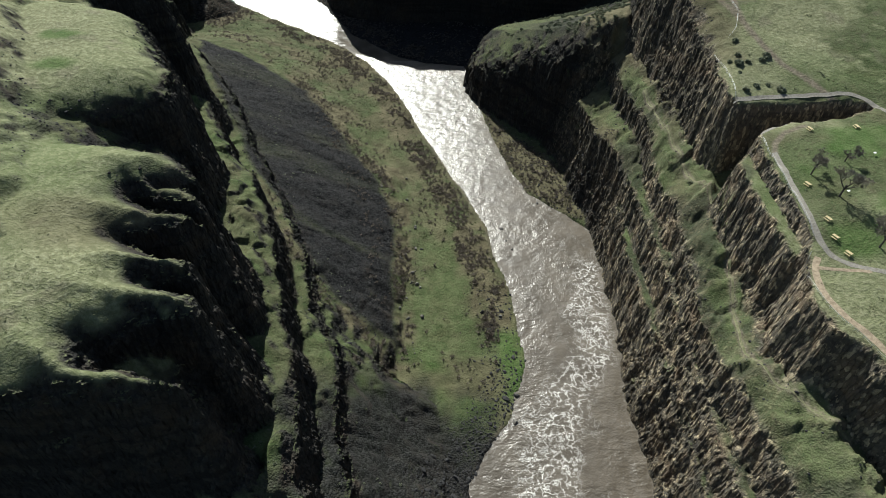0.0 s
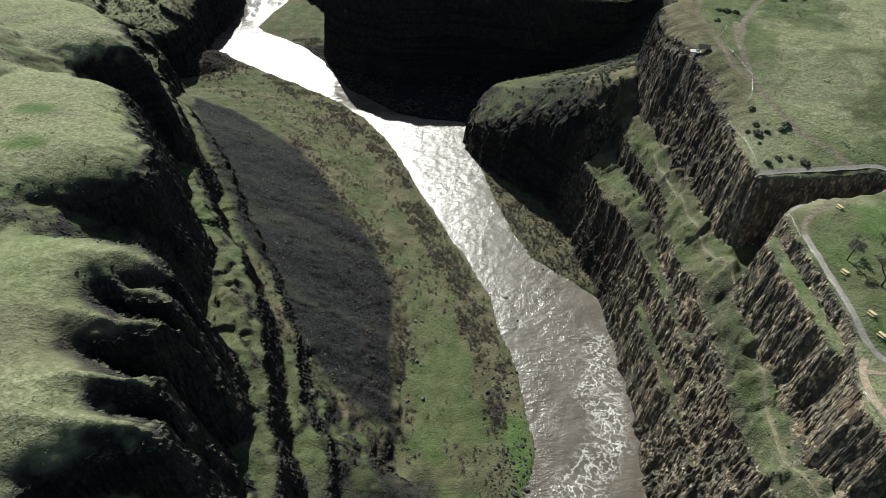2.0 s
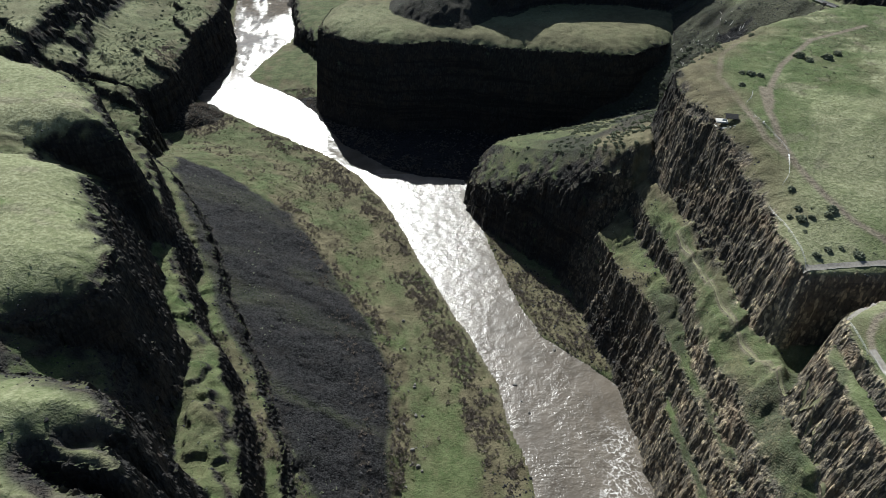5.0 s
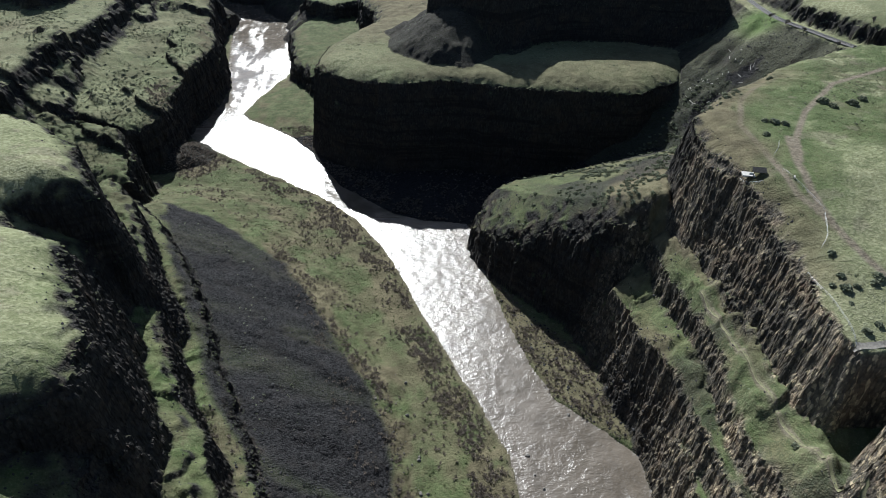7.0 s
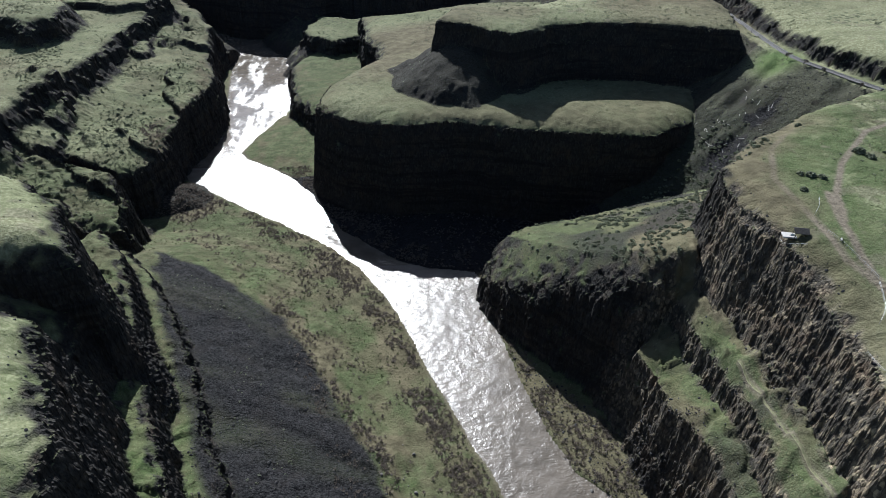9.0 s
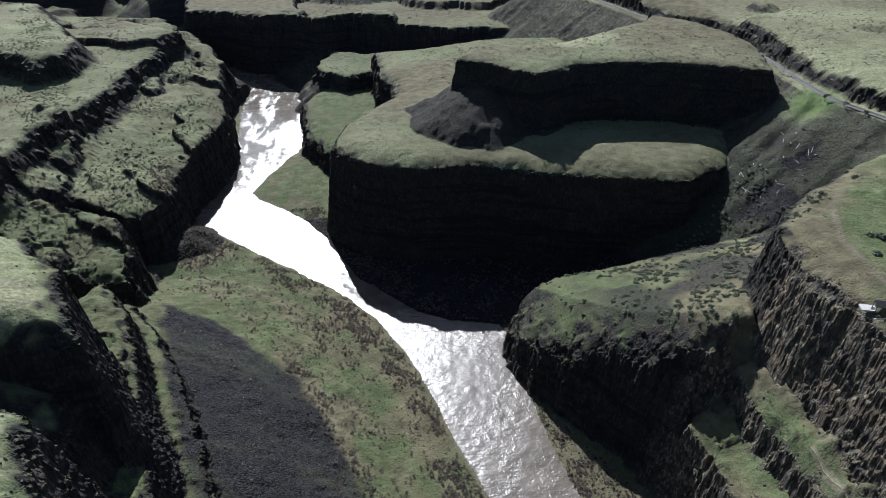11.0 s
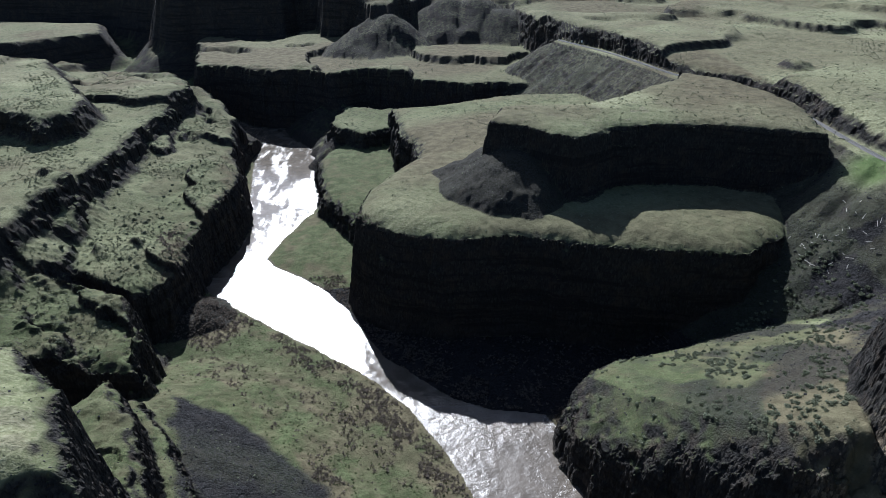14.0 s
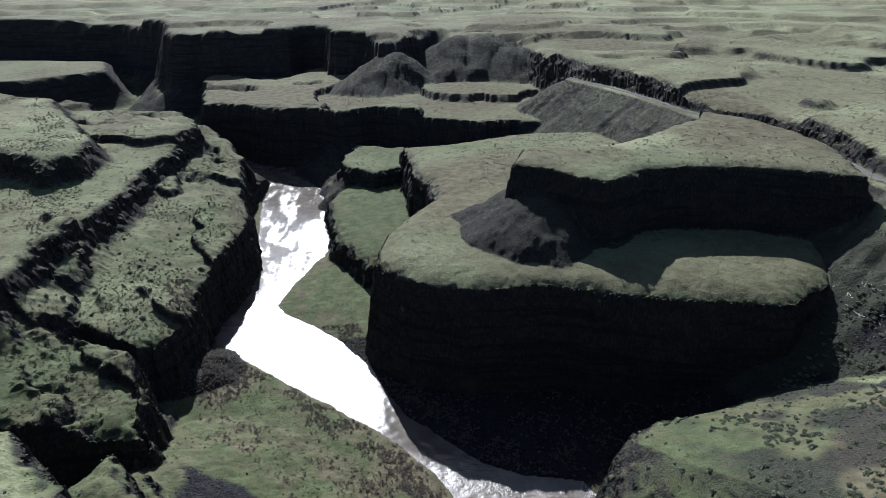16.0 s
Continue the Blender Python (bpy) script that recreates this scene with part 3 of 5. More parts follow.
MASK = {
    "rock": smooth(0.75 - 0.35 * far_on, 1.35 - 0.55 * far_on, slope + (0.35 - 0.2 * far_on) * patchy) * (1 - 0.85 * np.maximum(bench_land, ledge_land)),
    # its oval about (-8, 57) darkens the low ground below the west step
    # on west groove walls it adds rubble and deepens their shade in colour
    # scree colour at the mesa foot stands in for river water in shade
    "scree": np.clip(smooth(-1, 1.5, scree_d) * (1 - 0.32 * grass_vein * smooth(-0.3, 0.2, fractal(X, Y, 14, 55))) + np.where(below_track, 0.74 * smooth(-0.35, 0.1, patchy + 0.6 + 0.4 * smooth(335, 350, Y)) * smooth(5, 15, np.hypot(X - 139, Y - 316)), 0) + np.where(on_cone, 0.85, 0) + 0.95 * smooth(27, 14, np.hypot((X + 8) * 0.9, (Y - 57) * 0.8) + 8 * patchy) + 0.5 * smooth(0.08, 0.35, fractal(X, Y, 8, 82)) * (depth_in["east_step"] > 0) * (depth_in["east_plateau"] < -1) * (Y < 190) + 1.0 * (H < 12) * smooth(252, 257, Y) * smooth(-2, 2, X + 0.95 * (Y - 262) + 24) * (Y < 335) * (X < 120) + np.where(east_scree, 0.6, 0) + 0.75 * smooth(3, 8, depth_in["spur"]) * smooth(-0.2, 0.15, fractal(X, Y, 14, 102)) * smooth(26, 44, X) + 0.45 * smooth(0.5, 1.0, slope + 0.35 * patchy) * (X < -30) * (Y < 112) * (H > 46), 0, 1),
    "lush": np.clip(0.9 * smooth(3.6, 1.2, np.hypot((X + 88) * 0.6, Y - 131) + 1.5 * patchy) + 0.9 * smooth(4.2, 1.2, np.hypot((X + 84) * 0.6, Y - 118) + 1.5 * patchy) + 0.8 * smooth(-1.5, 1, inside_by(GREEN_BAR, X, Y)) + 0.3 * (owner < 2) * (owner >= 0) * smooth(-0.4, 0.2, fractal(X, Y, 8, 90)) * smooth(230, 150, Y) + 0.9 * smooth(0, 3, inside_by(LAWN, X, Y)) * smooth(-0.25, 0.3, fractal(X, Y, 11, 56)) + 0.75 * smooth(20, 6, np.hypot(X + 5, Y - 79) + 5 * patchy) + 0.25 * smooth(60, 66, H) * (X < 0) * smooth(260, 200, Y) * smooth(-0.3, 0.3, fractal(X, Y, 30, 95)) + 0.2 * smooth(0.12, 0.4, fractal(X, Y, 24, 57)) * smooth(330, 200, Y)
                    + 0.9 * smooth(15, 4, np.hypot(X - 139, Y - 316)) + 0.32 * smooth(74, 82, X) * smooth(124, 134, Y) * smooth(300, 250, Y) * (depth_in["east_plateau"] > 0) * smooth(-0.3, 0.2, fractal(X, Y, 26, 88)) + 0.15 * (depth_in["east_step"] > 0.4) * (depth_in["east_plateau"] < 0) * smooth(-0.35, 0.15, fractal(X, Y, 7, 89)), 0, 1),
    "dry": np.clip(0.75 * smooth(-0.05, 0.3, fractal(X, Y, 35, 58)) * smooth(40, 60, H) + smooth(262, 330, Y) * smooth(20, 30, H) * (0.5 + 0.4 * smooth(60, 66, H) * smooth(90, 140, X) + 0.5 * fractal(X, Y, 45, 98)) + 0.8 * smooth(0.05, 0.32, 0.5 * fractal(X, Y, 16, 87) + 0.7 * fractal(X, Y * 1.6, 5, 103, 4, 0.7)) * smooth(84, 96, X) * smooth(122, 130, Y) + smooth(0, 7, depth_in["west_plateau"]) + 0.5 * smooth(0.2, 0.4, fractal(X, Y, 7, 59)) * smooth(100, 110, X), 0, 1),
    "brown": np.clip(0.55 * smooth(11, 3, np.hypot((X + 60) * 0.55, (Y - 71) * 1.2) + 3 * patchy) * (H > 60) + 0.75 * smooth(-0.3, 0.25, fractal(X, Y, 11, 94)) * (H < 9) * (X < 25) * smooth(300, 260, Y) + 0.8 * smooth(8, 3, np.abs(bank - 6)) * (river_d < 0) * (X < 20) * smooth(100, 120, Y) * smooth(-0.25, 0.3, patchy) + 0.9 * east_bank_d + 0.8 * smooth(4.0, 1.5, np.abs(scree_d + 2.8)) * (X > -60) * smooth(-0.4, 0.2, patchy)
                     + 0.45 * smooth(3.5, 1, np.abs(depth_in["west_plateau"])) * smooth(-0.3, 0.2, patchy) + 0.8 * smooth(-2, 3, inside_by(CORNER_BRUSH, X, Y)) + 0.4 * smooth(0, 6, depth_in["spur"]) * smooth(0.0, 0.3, fractal(X, Y, 14, 67) + 0.1) * smooth(40, 55, X)
                     # brown on the west strips: rubbly patches, darker to stand in for cliff shadow
                     # the last term browns the mesa-side ground to darken it like shade
                     + 0.85 * smooth(16, 6, depth_in["east_plateau"] + 4 * patchy + 6 * fractal(X, Y, 20, 107)) * smooth(176, 186, Y) * (depth_in["east_plateau"] > -20) * smooth(120, 100, X) + 0.75 * smooth(10, 2, depth_in["east_plateau"] + 4 * patchy + 5 * fractal(X, Y, 18, 106)) * smooth(132, 146, Y) * (depth_in["east_plateau"] > -6) * smooth(100, 90, X) + 0.45 * smooth(0, 6, depth_in["far_point"]) + 0.65 * far_on * smooth(-0.25, 0.25, fractal(X, Y, 60, 99)) * (H > 20) + 0.3 * (owner < 2) * (owner >= 0) * smooth(-0.1, 0.3, fractal(X, Y, 6, 93) + 0.15) + 0.65 * smooth(0, 3, depth_in["mesa"]) * smooth(-0.5, 0.2, fractal(X, Y, 30, 96)) + 0.4 * smooth(0.0, 0.3, fractal(X, Y, 20, 97)) * smooth(-100, -120, X) * smooth(230, 260, Y) + 0.9 * (H < 12) * smooth(250, 256, Y) * smooth(-62, -50, X) * (Y < 330), 0, 1),
    "dotted": np.clip(smooth(300, 350, Y) + smooth(-105, -125, X) * smooth(225, 250, Y), 0, 1) * smooth(14, 20, H),
    # lichen plus painted sun on the east cliffs; fades north for the shaded face
    "lichen_and_sun": smooth(-8, 0, depth_in["east_step"]) * (1 - 0.55 * smooth(125, 150, Y)) * smooth(225, 205, Y),
    "bare": np.clip(sum(smooth(w * 1.5, w * 0.5, trail_d[name]) for name, (w, line) in TRAILS.items()) + 0.4 * smooth(0.3, 0.5, fractal(X, Y, 5, 68)) * smooth(60, 70, H) + 0.8 * smooth(1.6, 0.4, bank) * (river_d < 0) * (X < 16), 0, 1),
}


def height(x, y):
    """The ground's height at places of the plan."""
    x, y = np.asarray(x, float), np.asarray(y, float)
    i = np.clip(np.searchsorted(gx, x) - 1, 0, len(gx) - 2)
    j = np.clip(np.searchsorted(gy, y) - 1, 0, len(gy) - 2)
    u, v = (x - gx[i]) / (gx[i + 1] - gx[i]), (y - gy[j]) / (gy[j + 1] - gy[j])
    return (H[j, i] * (1 - u) + H[j, i + 1] * u) * (1 - v) + (H[j + 1, i] * (1 - u) + H[j + 1, i + 1] * u) * v


def value_at(field, x, y):
    i = np.clip(np.searchsorted(gx, x), 0, len(gx) - 1)
    j = np.clip(np.searchsorted(gy, y), 0, len(gy) - 1)
    return field[j, i]


def raw_mesh(name, co, faces, smooth_shaded=True):
    """A mesh from arrays of corners and of equal-sided faces."""
    me = bpy.data.meshes.new(name)
    faces = np.asarray(faces, np.int32)
    n = faces.shape[1]
    me.vertices.add(len(co))
    me.vertices.foreach_set("co", np.asarray(co, np.float32).ravel())
    me.loops.add(faces.size)
    me.loops.foreach_set("vertex_index", faces.ravel())
    me.polygons.add(len(faces))
    me.polygons.foreach_set("loop_start", np.arange(0, faces.size, n, dtype=np.int32))
    me.polygons.foreach_set("use_smooth", np.full(len(faces), smooth_shaded))
    me.update(calc_edges=True)
    return me


index = np.arange(H.size).reshape(H.shape)
quads = np.stack([index[:-1, :-1], index[:-1, 1:], index[1:, 1:], index[1:, :-1]], -1).reshape(-1, 4)


def sheet(name, chosen, Z, label, category, material, fields, normals=None):
    """The part of the plan's grid that is chosen, face by face, as one object."""
    q = quads[chosen.ravel()]
    used = np.unique(q)
    back = np.zeros(H.size, np.int64)
    back[used] = np.arange(len(used))
    co = PLAN * np.stack([X.ravel()[used], Y.ravel()[used], Z.ravel()[used]], -1)
    me = raw_mesh(name, co, back[q])
    for key, field in fields.items():
        me.attributes.new(key, "FLOAT", "POINT").data.foreach_set("value", field.ravel()[used].astype(np.float32))
    if normals is not None:
        me.normals_split_custom_set_from_vertices(normals.reshape(-1, 3)[used].tolist())
    me.materials.append(material)
    return tagged(new(name, me), label, category, kind="structure")


def at_faces(field):
    return 0.25 * (field[:-1, :-1] + field[1:, :-1] + field[:-1, 1:] + field[1:, 1:])


def column_cells(x, y, cell):
    """The nearest of the jittered column centres: its place and a chance number of its own."""
    ix, iy = np.floor(x / cell).astype(np.int32), np.floor(y / cell).astype(np.int32)
    best = np.full(x.shape, 1e9)
    cx, cy, chance = np.zeros(x.shape), np.zeros(x.shape), np.zeros(x.shape)
    for a in (-1, 0, 1):
        for b in (-1, 0, 1):
            jx, jy = (ix + a) & 1023, (iy + b) & 1023
            px = (ix + a + 0.5 + 0.8 * (LATTICE[jx, jy] - 0.5)) * cell
            py = (iy + b + 0.5 + 0.8 * (LATTICE[jy, jx] - 0.5)) * cell
            d = (x - px) ** 2 + (y - py) ** 2
            near = d < best
            best = np.where(near, d, best)
            cx, cy = np.where(near, px, cx), np.where(near, py, cy)
            chance = np.where(near, LATTICE[(jx * 7 + 3) & 1023, (jy * 5 + 1) & 1023], chance)
    return cx, cy, chance


def cliff_sheet(name, chosen, label, k=3):
    """Cliff faces cut k times finer than the plan's grid and broken into upright columns with flat tops."""
    close_by = (at_faces(np.abs(X)) < 330) & (at_faces(Y) < 720) & (at_faces(Y) > 20)
    q = chosen & close_by
    fy, fx = np.nonzero(q)
    inner = np.zeros(H.shape, np.float32)
    inner[1:-1, 1:-1] = q[:-1, :-1] & q[1:, :-1] & q[:-1, 1:] & q[1:, 1:]
    wide = k * (len(gx) - 1) + 1
    corner = [((k * fy[:, None, None] + np.arange(k)[:, None] + b) * wide + k * fx[:, None, None] + np.arange(k) + a).reshape(-1) for a, b in ((0, 0), (1, 0), (1, 1), (0, 1))]
    used, back = np.unique(np.concatenate(corner), return_inverse=True)
    quad = back.reshape(4, -1).T
    fj, fi = used // wide, used % wide
    j, i = np.minimum(fj // k, len(gy) - 2), np.minimum(fi // k, len(gx) - 2)
    v, u = (fj - k * j) / k, (fi - k * i) / k
    x, y = gx[i] + u * (gx[i + 1] - gx[i]), gy[j] + v * (gy[j + 1] - gy[j])

    def blend(f):
        return (f[j, i] * (1 - u) + f[j, i + 1] * u) * (1 - v) + (f[j + 1, i] * (1 - u) + f[j + 1, i + 1] * u) * v
    base, weight = blend(H), blend(inner * smooth(1.0, 2.4, slope))
    step = np.maximum(gx[i + 1] - gx[i], gy[j + 1] - gy[j])
    z = base.copy()
    for lo, hi, cell in ((0, 0.75, 0.72), (0.75, 1.5, 1.7), (1.5, 99, 3.2)):
        here = (step >= lo) & (step < hi)
        cx, cy, chance = column_cells(x[here], y[here], cell)
        hc = height(cx, cy)
        bed = 4.2 + 0.6 * value_noise(cx, cy, 40, 121)
        off = 1.6 * value_noise(cx, cy, 14, 122)
        ledge = (np.floor((hc + off) / bed) + 0.55) * bed - off
        target = hc + 0.35 * (ledge - hc) + (chance - 0.5) * 1.1 * cell
        target += 0.3 * (base[here] - hc)
        z[here] += np.clip(target - base[here], -2.0 * cell, 2.4 * cell) * np.minimum(1.0, 1.3 * weight[here])
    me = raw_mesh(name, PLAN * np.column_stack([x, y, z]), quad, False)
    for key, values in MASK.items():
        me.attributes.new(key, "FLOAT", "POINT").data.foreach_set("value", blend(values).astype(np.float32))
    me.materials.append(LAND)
    rest = chosen & ~close_by
    cliff = tagged(new(name, me), label, "cliff", kind="structure")
    if rest.any():
        sheet(name + "_beyond", rest, H, label, "cliff", LAND, MASK, N)
    return cliff


order = list(LAYERS)
f_owner = owner[:-1, :-1]
f_rock = at_faces(MASK["rock"]) > 0.5
f_scree = (at_faces(MASK["scree"]) > 0.5) & ~f_rock
deep = (at_faces(river_d) > 6.5) & (at_faces(H) < -0.6)
families = {
    "cliff_west": (["west_step", "west_bench", "west_shoulder", "west_plateau"], "dark basalt cliff below the grassy western plateau"),
    "cliff_east": (["east_step", "east_ledge", "east_bench", "east_lip", "east_plateau"], "columnar basalt cliff in steps above the river"),
    "cliff_spur": (["spur"], "shaded basalt cliff of the spur above the river"),
    "cliff_mesa": (["mesa", "mesa_wall", "point", "point_top"], "tall basalt cliff of the mesa in deep shade"),
    "cliff_north": (["north_block", "near_block", "north_step", "north_hill"], "broken basalt cliffs of the scrubby terraces"),
    "cliff_far": (["far_point", "far_terrace", "upland", "track_shelf"], "distant basalt cliffs under the upland"),
}
taken = deep.copy()
CLIFF = {}
for name, (members, label) in families.items():
    mine = f_rock & np.isin(f_owner, [order.index(m) for m in members]) & ~taken
    taken |= mine
    CLIFF[name] = cliff_sheet(name, mine, label)
west = at_faces(X) < 20
for name, mine, label in (("scree_slope", f_scree & west & (at_faces(Y) < 260), "slope of loose dark basalt scree and a patch of dark ground beside the grassy flat"), ("scree_bank", f_scree, "dark scree bank below the railway shelf and bluffs, and painted shade under the mesa")):
    mine = mine & ~taken
    taken |= mine
    sheet(name, mine, H, label, "scree", LAND, MASK, N)
ground = sheet("ground", ~taken, H, "green and straw-coloured grassland with bare patches", "ground", LAND, MASK, N)

# ---- river ----
flow = value_noise(X, Y, 3.2, 91) * 0.06 + value_noise(X, Y, 1.5, 92) * 0.04
lively = np.maximum(smooth(385, 335, Y), 0.85 * smooth(0.0, 0.35, fractal(3.2 * (X + 0.15 * Y), 0.9 * Y, 18, 33, 6, 0.8) + 0.35 * smooth(-118, -100, X)))
foam = np.clip(0.95 * smooth(12, 1, np.abs(X - np.interp(Y, (50, 61, 80, 98, 124, 141, 150), (20, 24.6, 32, 41, 46, 46.5, 41)) - 1.5 * np.sin(Y / 7))) * smooth(160, 115, Y) + 0.3 * smooth(150, 60, Y) + 0.9 * smooth(7, 2, np.hypot(X - 11, Y - 252)) + 0.35 * smooth(370, 400, Y)
               + 0.3 * smooth(2.2, 0.6, np.abs(river_d)), 0, 1)
wet = at_faces(river_d) > -2.5
sheet("water", wet, flow * (0.1 + 0.9 * lively), "brown silty river with white foam and glittering ripples", "water", WATER, {"foam": foam, "chop": (0.12 + 0.88 * lively) * (1 - 0.85 * smooth(258, 272, Y) * smooth(-62, -50, X) * smooth(345, 335, Y))})

# ---- builders ----
rng = np.random.RandomState(11)


def spot(x, y, lift=0.0):
    """A place on the ground, in metres, from the plan."""
    return Vector((PLAN * x, PLAN * y, PLAN * float(height(x, y)) + lift))


def stand(x, y, turn=0.0, lift=0.0, tilt=0.0):
    return pose(*spot(x, y, lift), tilt, 0, turn)


def part(name, me, material, parent=None, label="", at=None, kind=""):
    """Links a mesh or bmesh as one object under a thing or a part."""
    if isinstance(me, bmesh.types.BMesh):
        bm, me = me, bpy.data.meshes.new(name)
        bm.to_mesh(me)
        bm.free()
    if material and not me.materials:
        me.materials.append(material)
    ob = new(name, me)
    if parent is not None:
        ob.parent = parent
    if at is not None:
        ob.matrix_basis = at
    return tagged(ob, label, kind=kind)


def thing(name, label, category, group="", m=None):
    ob = new(name)
    ob.empty_display_size = 0.2
    if m is not None:
        ob.matrix_basis = m
    return tagged(ob, label, category, group)


def box(size, centre, bevel=0.0, bm=None):
    bm = bm or bmesh.new()
    made = bmesh.ops.create_cube(bm, size=1.0, matrix=Matrix.Translation(centre) @ Matrix.Diagonal((*size, 1)))
    if bevel:
        edges = {e for v in made["verts"] for e in v.link_edges}
        bmesh.ops.bevel(bm, geom=list(edges), offset=bevel, segments=1, affect="EDGES")
    return bm


def rod(a, b, r0, r1=None, sides=6, bm=None):
    bm = bm or bmesh.new()
    a, b = Vector(a), Vector(b)
    turn = (b - a).to_track_quat("Z", "Y").to_matrix().to_4x4()
    bmesh.ops.create_cone(bm, cap_ends=True, segments=sides, radius1=r0, radius2=r0 if r1 is None else r1, depth=(b - a).length, matrix=Matrix.Translation((a + b) / 2) @ turn)
    return bm


def smooth_line(line, step):
    """Points along a soft curve through the corners of a plan line."""
    p = np.array(line, float)
    p = np.vstack([2 * p[0] - p[1], p, 2 * p[-1] - p[-2]])
    out = []
    for i in range(1, len(p) - 2):
        n = max(2, int(np.hypot(*(p[i + 1] - p[i])) / step))
        for u in np.arange(n) / n:
            out.append(0.5 * (2 * p[i] + (p[i + 1] - p[i - 1]) * u + (2 * p[i - 1] - 5 * p[i] + 4 * p[i + 1] - p[i + 2]) * u * u + (3 * p[i] - p[i - 1] - 3 * p[i + 1] + p[i + 2]) * u ** 3))
    out.append(p[-2])
    return np.array(out)


def ribbon(line, width, lift=0.05, step=0.6, across=5, sag=0.0, lone=None):
    """A strip laid over the ground along a plan line, with an uneven edge."""
    c = smooth_line(line, step)
    d = np.gradient(c, axis=0)
    d /= np.linalg.norm(d, axis=1, keepdims=True)
    side = np.stack([-d[:, 1], d[:, 0]], -1)
    u = np.linspace(-0.5, 0.5, across)
    ragged = 1 + 0.16 * value_noise(c[:, 0], c[:, 1], 1.3, 95)
    pos = c[:, None, :] + side[:, None, :] * (u[None, :, None] * width / PLAN * ragged[:, None, None])
    z = height(pos[..., 0], pos[..., 1])
    z = PLAN * (np.maximum(z, z[:, across // 2][:, None] - 0.1) if lone is None else np.full(z.shape, lone)) + lift - sag * (2 * np.abs(u)) ** 4
    co = np.concatenate([PLAN * pos, z[..., None]], -1).reshape(-1, 3)
    idx = np.arange(len(co)).reshape(len(c), across)
    return raw_mesh("ribbon", co, np.stack([idx[:-1, :-1], idx[1:, :-1], idx[1:, 1:], idx[:-1, 1:]], -1).reshape(-1, 4)), PLAN * c


def merged(name, variants, pos, size, material, parent=None, label="", category="", squash=(1, 1, 1), tilt=0.0):
    """Many small copies of a few shapes as one mesh of uncounted stuff."""
    pick = rng.randint(0, len(variants), len(pos))
    cos, tris, base = [], [], 0
    for k, (v, f) in enumerate(variants):
        mine = np.nonzero(pick == k)[0]
        if not len(mine):
            continue
        a = rng.rand(len(mine)) * 2 * math.pi
        c, s = np.cos(a), np.sin(a)
        vv = v * np.array(squash)
        x = c[:, None] * vv[:, 0] - s[:, None] * vv[:, 1]
        y = s[:, None] * vv[:, 0] + c[:, None] * vv[:, 1]
        z = np.broadcast_to(vv[:, 2], x.shape) + tilt * x * rng.uniform(-1, 1, (len(mine), 1))
        co = np.stack([x, y, z], -1) * size[mine][:, None, None] + pos[mine][:, None, :]
        cos.append(co.reshape(-1, 3))
        tris.append((f[None] + (np.arange(len(mine)) * len(v))[:, None, None]).reshape(-1, 3) + base)
        base += len(mine) * len(v)
    me = raw_mesh(name, np.concatenate(cos), np.concatenate(tris), False)
    me.materials.append(material)
    ob = new(name, me)
    if parent is not None:
        ob.parent = parent
    return tagged(ob, label, category, kind="stuff")


def stone_shape(k):
    """A small angular block."""
    bm = bmesh.new()
    bmesh.ops.create_icosphere(bm, subdivisions=1, radius=1.0)
    r = random.Random(k)
    for _ in range(5):
        n, d = Vector((r.uniform(-1, 1), r.uniform(-1, 1), r.uniform(-1, 1))).normalized(), r.uniform(0.35, 0.7)
        for v in bm.verts:
            over = v.co.dot(n) - d
            if over > 0:
                v.co -= n * over
    for v in bm.verts:
        v.co = Vector((v.co.x * 1.25, v.co.y, v.co.z * 0.8)) * (1 + r.uniform(-0.1, 0.1))
    v = np.array([v.co[:] for v in bm.verts])
    f = np.array([[w.index for w in t.verts] for t in bm.faces])
    bm.free()
    return v, f


def shrub_shape(k, blades=34):
    """An uneven dome of leaf clumps."""
    r = np.random.RandomState(100 + k)
    v, f = [], []
    for i in range(blades):
        a, e = r.rand() * 2 * math.pi, r.uniform(0.05, 1.45)
        out = np.array([math.cos(a) * math.cos(e), math.sin(a) * math.cos(e), math.sin(e) * 0.85])
        rad = r.uniform(0.55, 1.1)
        c = out * rad * r.uniform(0.55, 1.0)
        t1 = np.cross(out, r.normal(size=3))
        t1 /= np.linalg.norm(t1)
        t2 = np.cross(out, t1)
        s = r.uniform(0.22, 0.42)
        tip = c + out * s * 0.9
        n = len(v)
        v += [c + t1 * s, c - 0.5 * t1 * s + 0.8 * t2 * s, c - 0.5 * t1 * s - 0.8 * t2 * s, tip]
        f += [(n, n + 1, n + 3), (n + 1, n + 2, n + 3), (n + 2, n, n + 3)]
    return np.array(v), np.array(f)


def brush_shape(k, stems=14):
    """A clump of bare upright twigs."""
    r = np.random.RandomState(200 + k)
    v, f = [], []
    for i in range(stems):
        a, lean, h = r.rand() * 2 * math.pi, r.uniform(0.1, 0.85), r.uniform(0.6, 1.25)
        foot = np.array([r.uniform(-0.35, 0.35), r.uniform(-0.35, 0.35), 0.0])
        tip = foot + np.array([math.cos(a) * lean, math.sin(a) * lean, h])
        w = np.array([-math.sin(a), math.cos(a), 0]) * r.uniform(0.05, 0.10)
        mid = 0.5 * (foot + tip) + np.array([0, 0, 0.12])
        n = len(v)
        v += [foot, mid + 1.4 * w, mid - 1.4 * w, tip]
        f += [(n, n + 1, n + 2), (n + 1, n + 3, n + 2)]
    return np.array(v), np.array(f)


STONES = [stone_shape(k) for k in range(6)]
SHRUBS = [shrub_shape(k) for k in range(5)]
SMALL_SHRUBS = [shrub_shape(20 + k, 14) for k in range(5)]
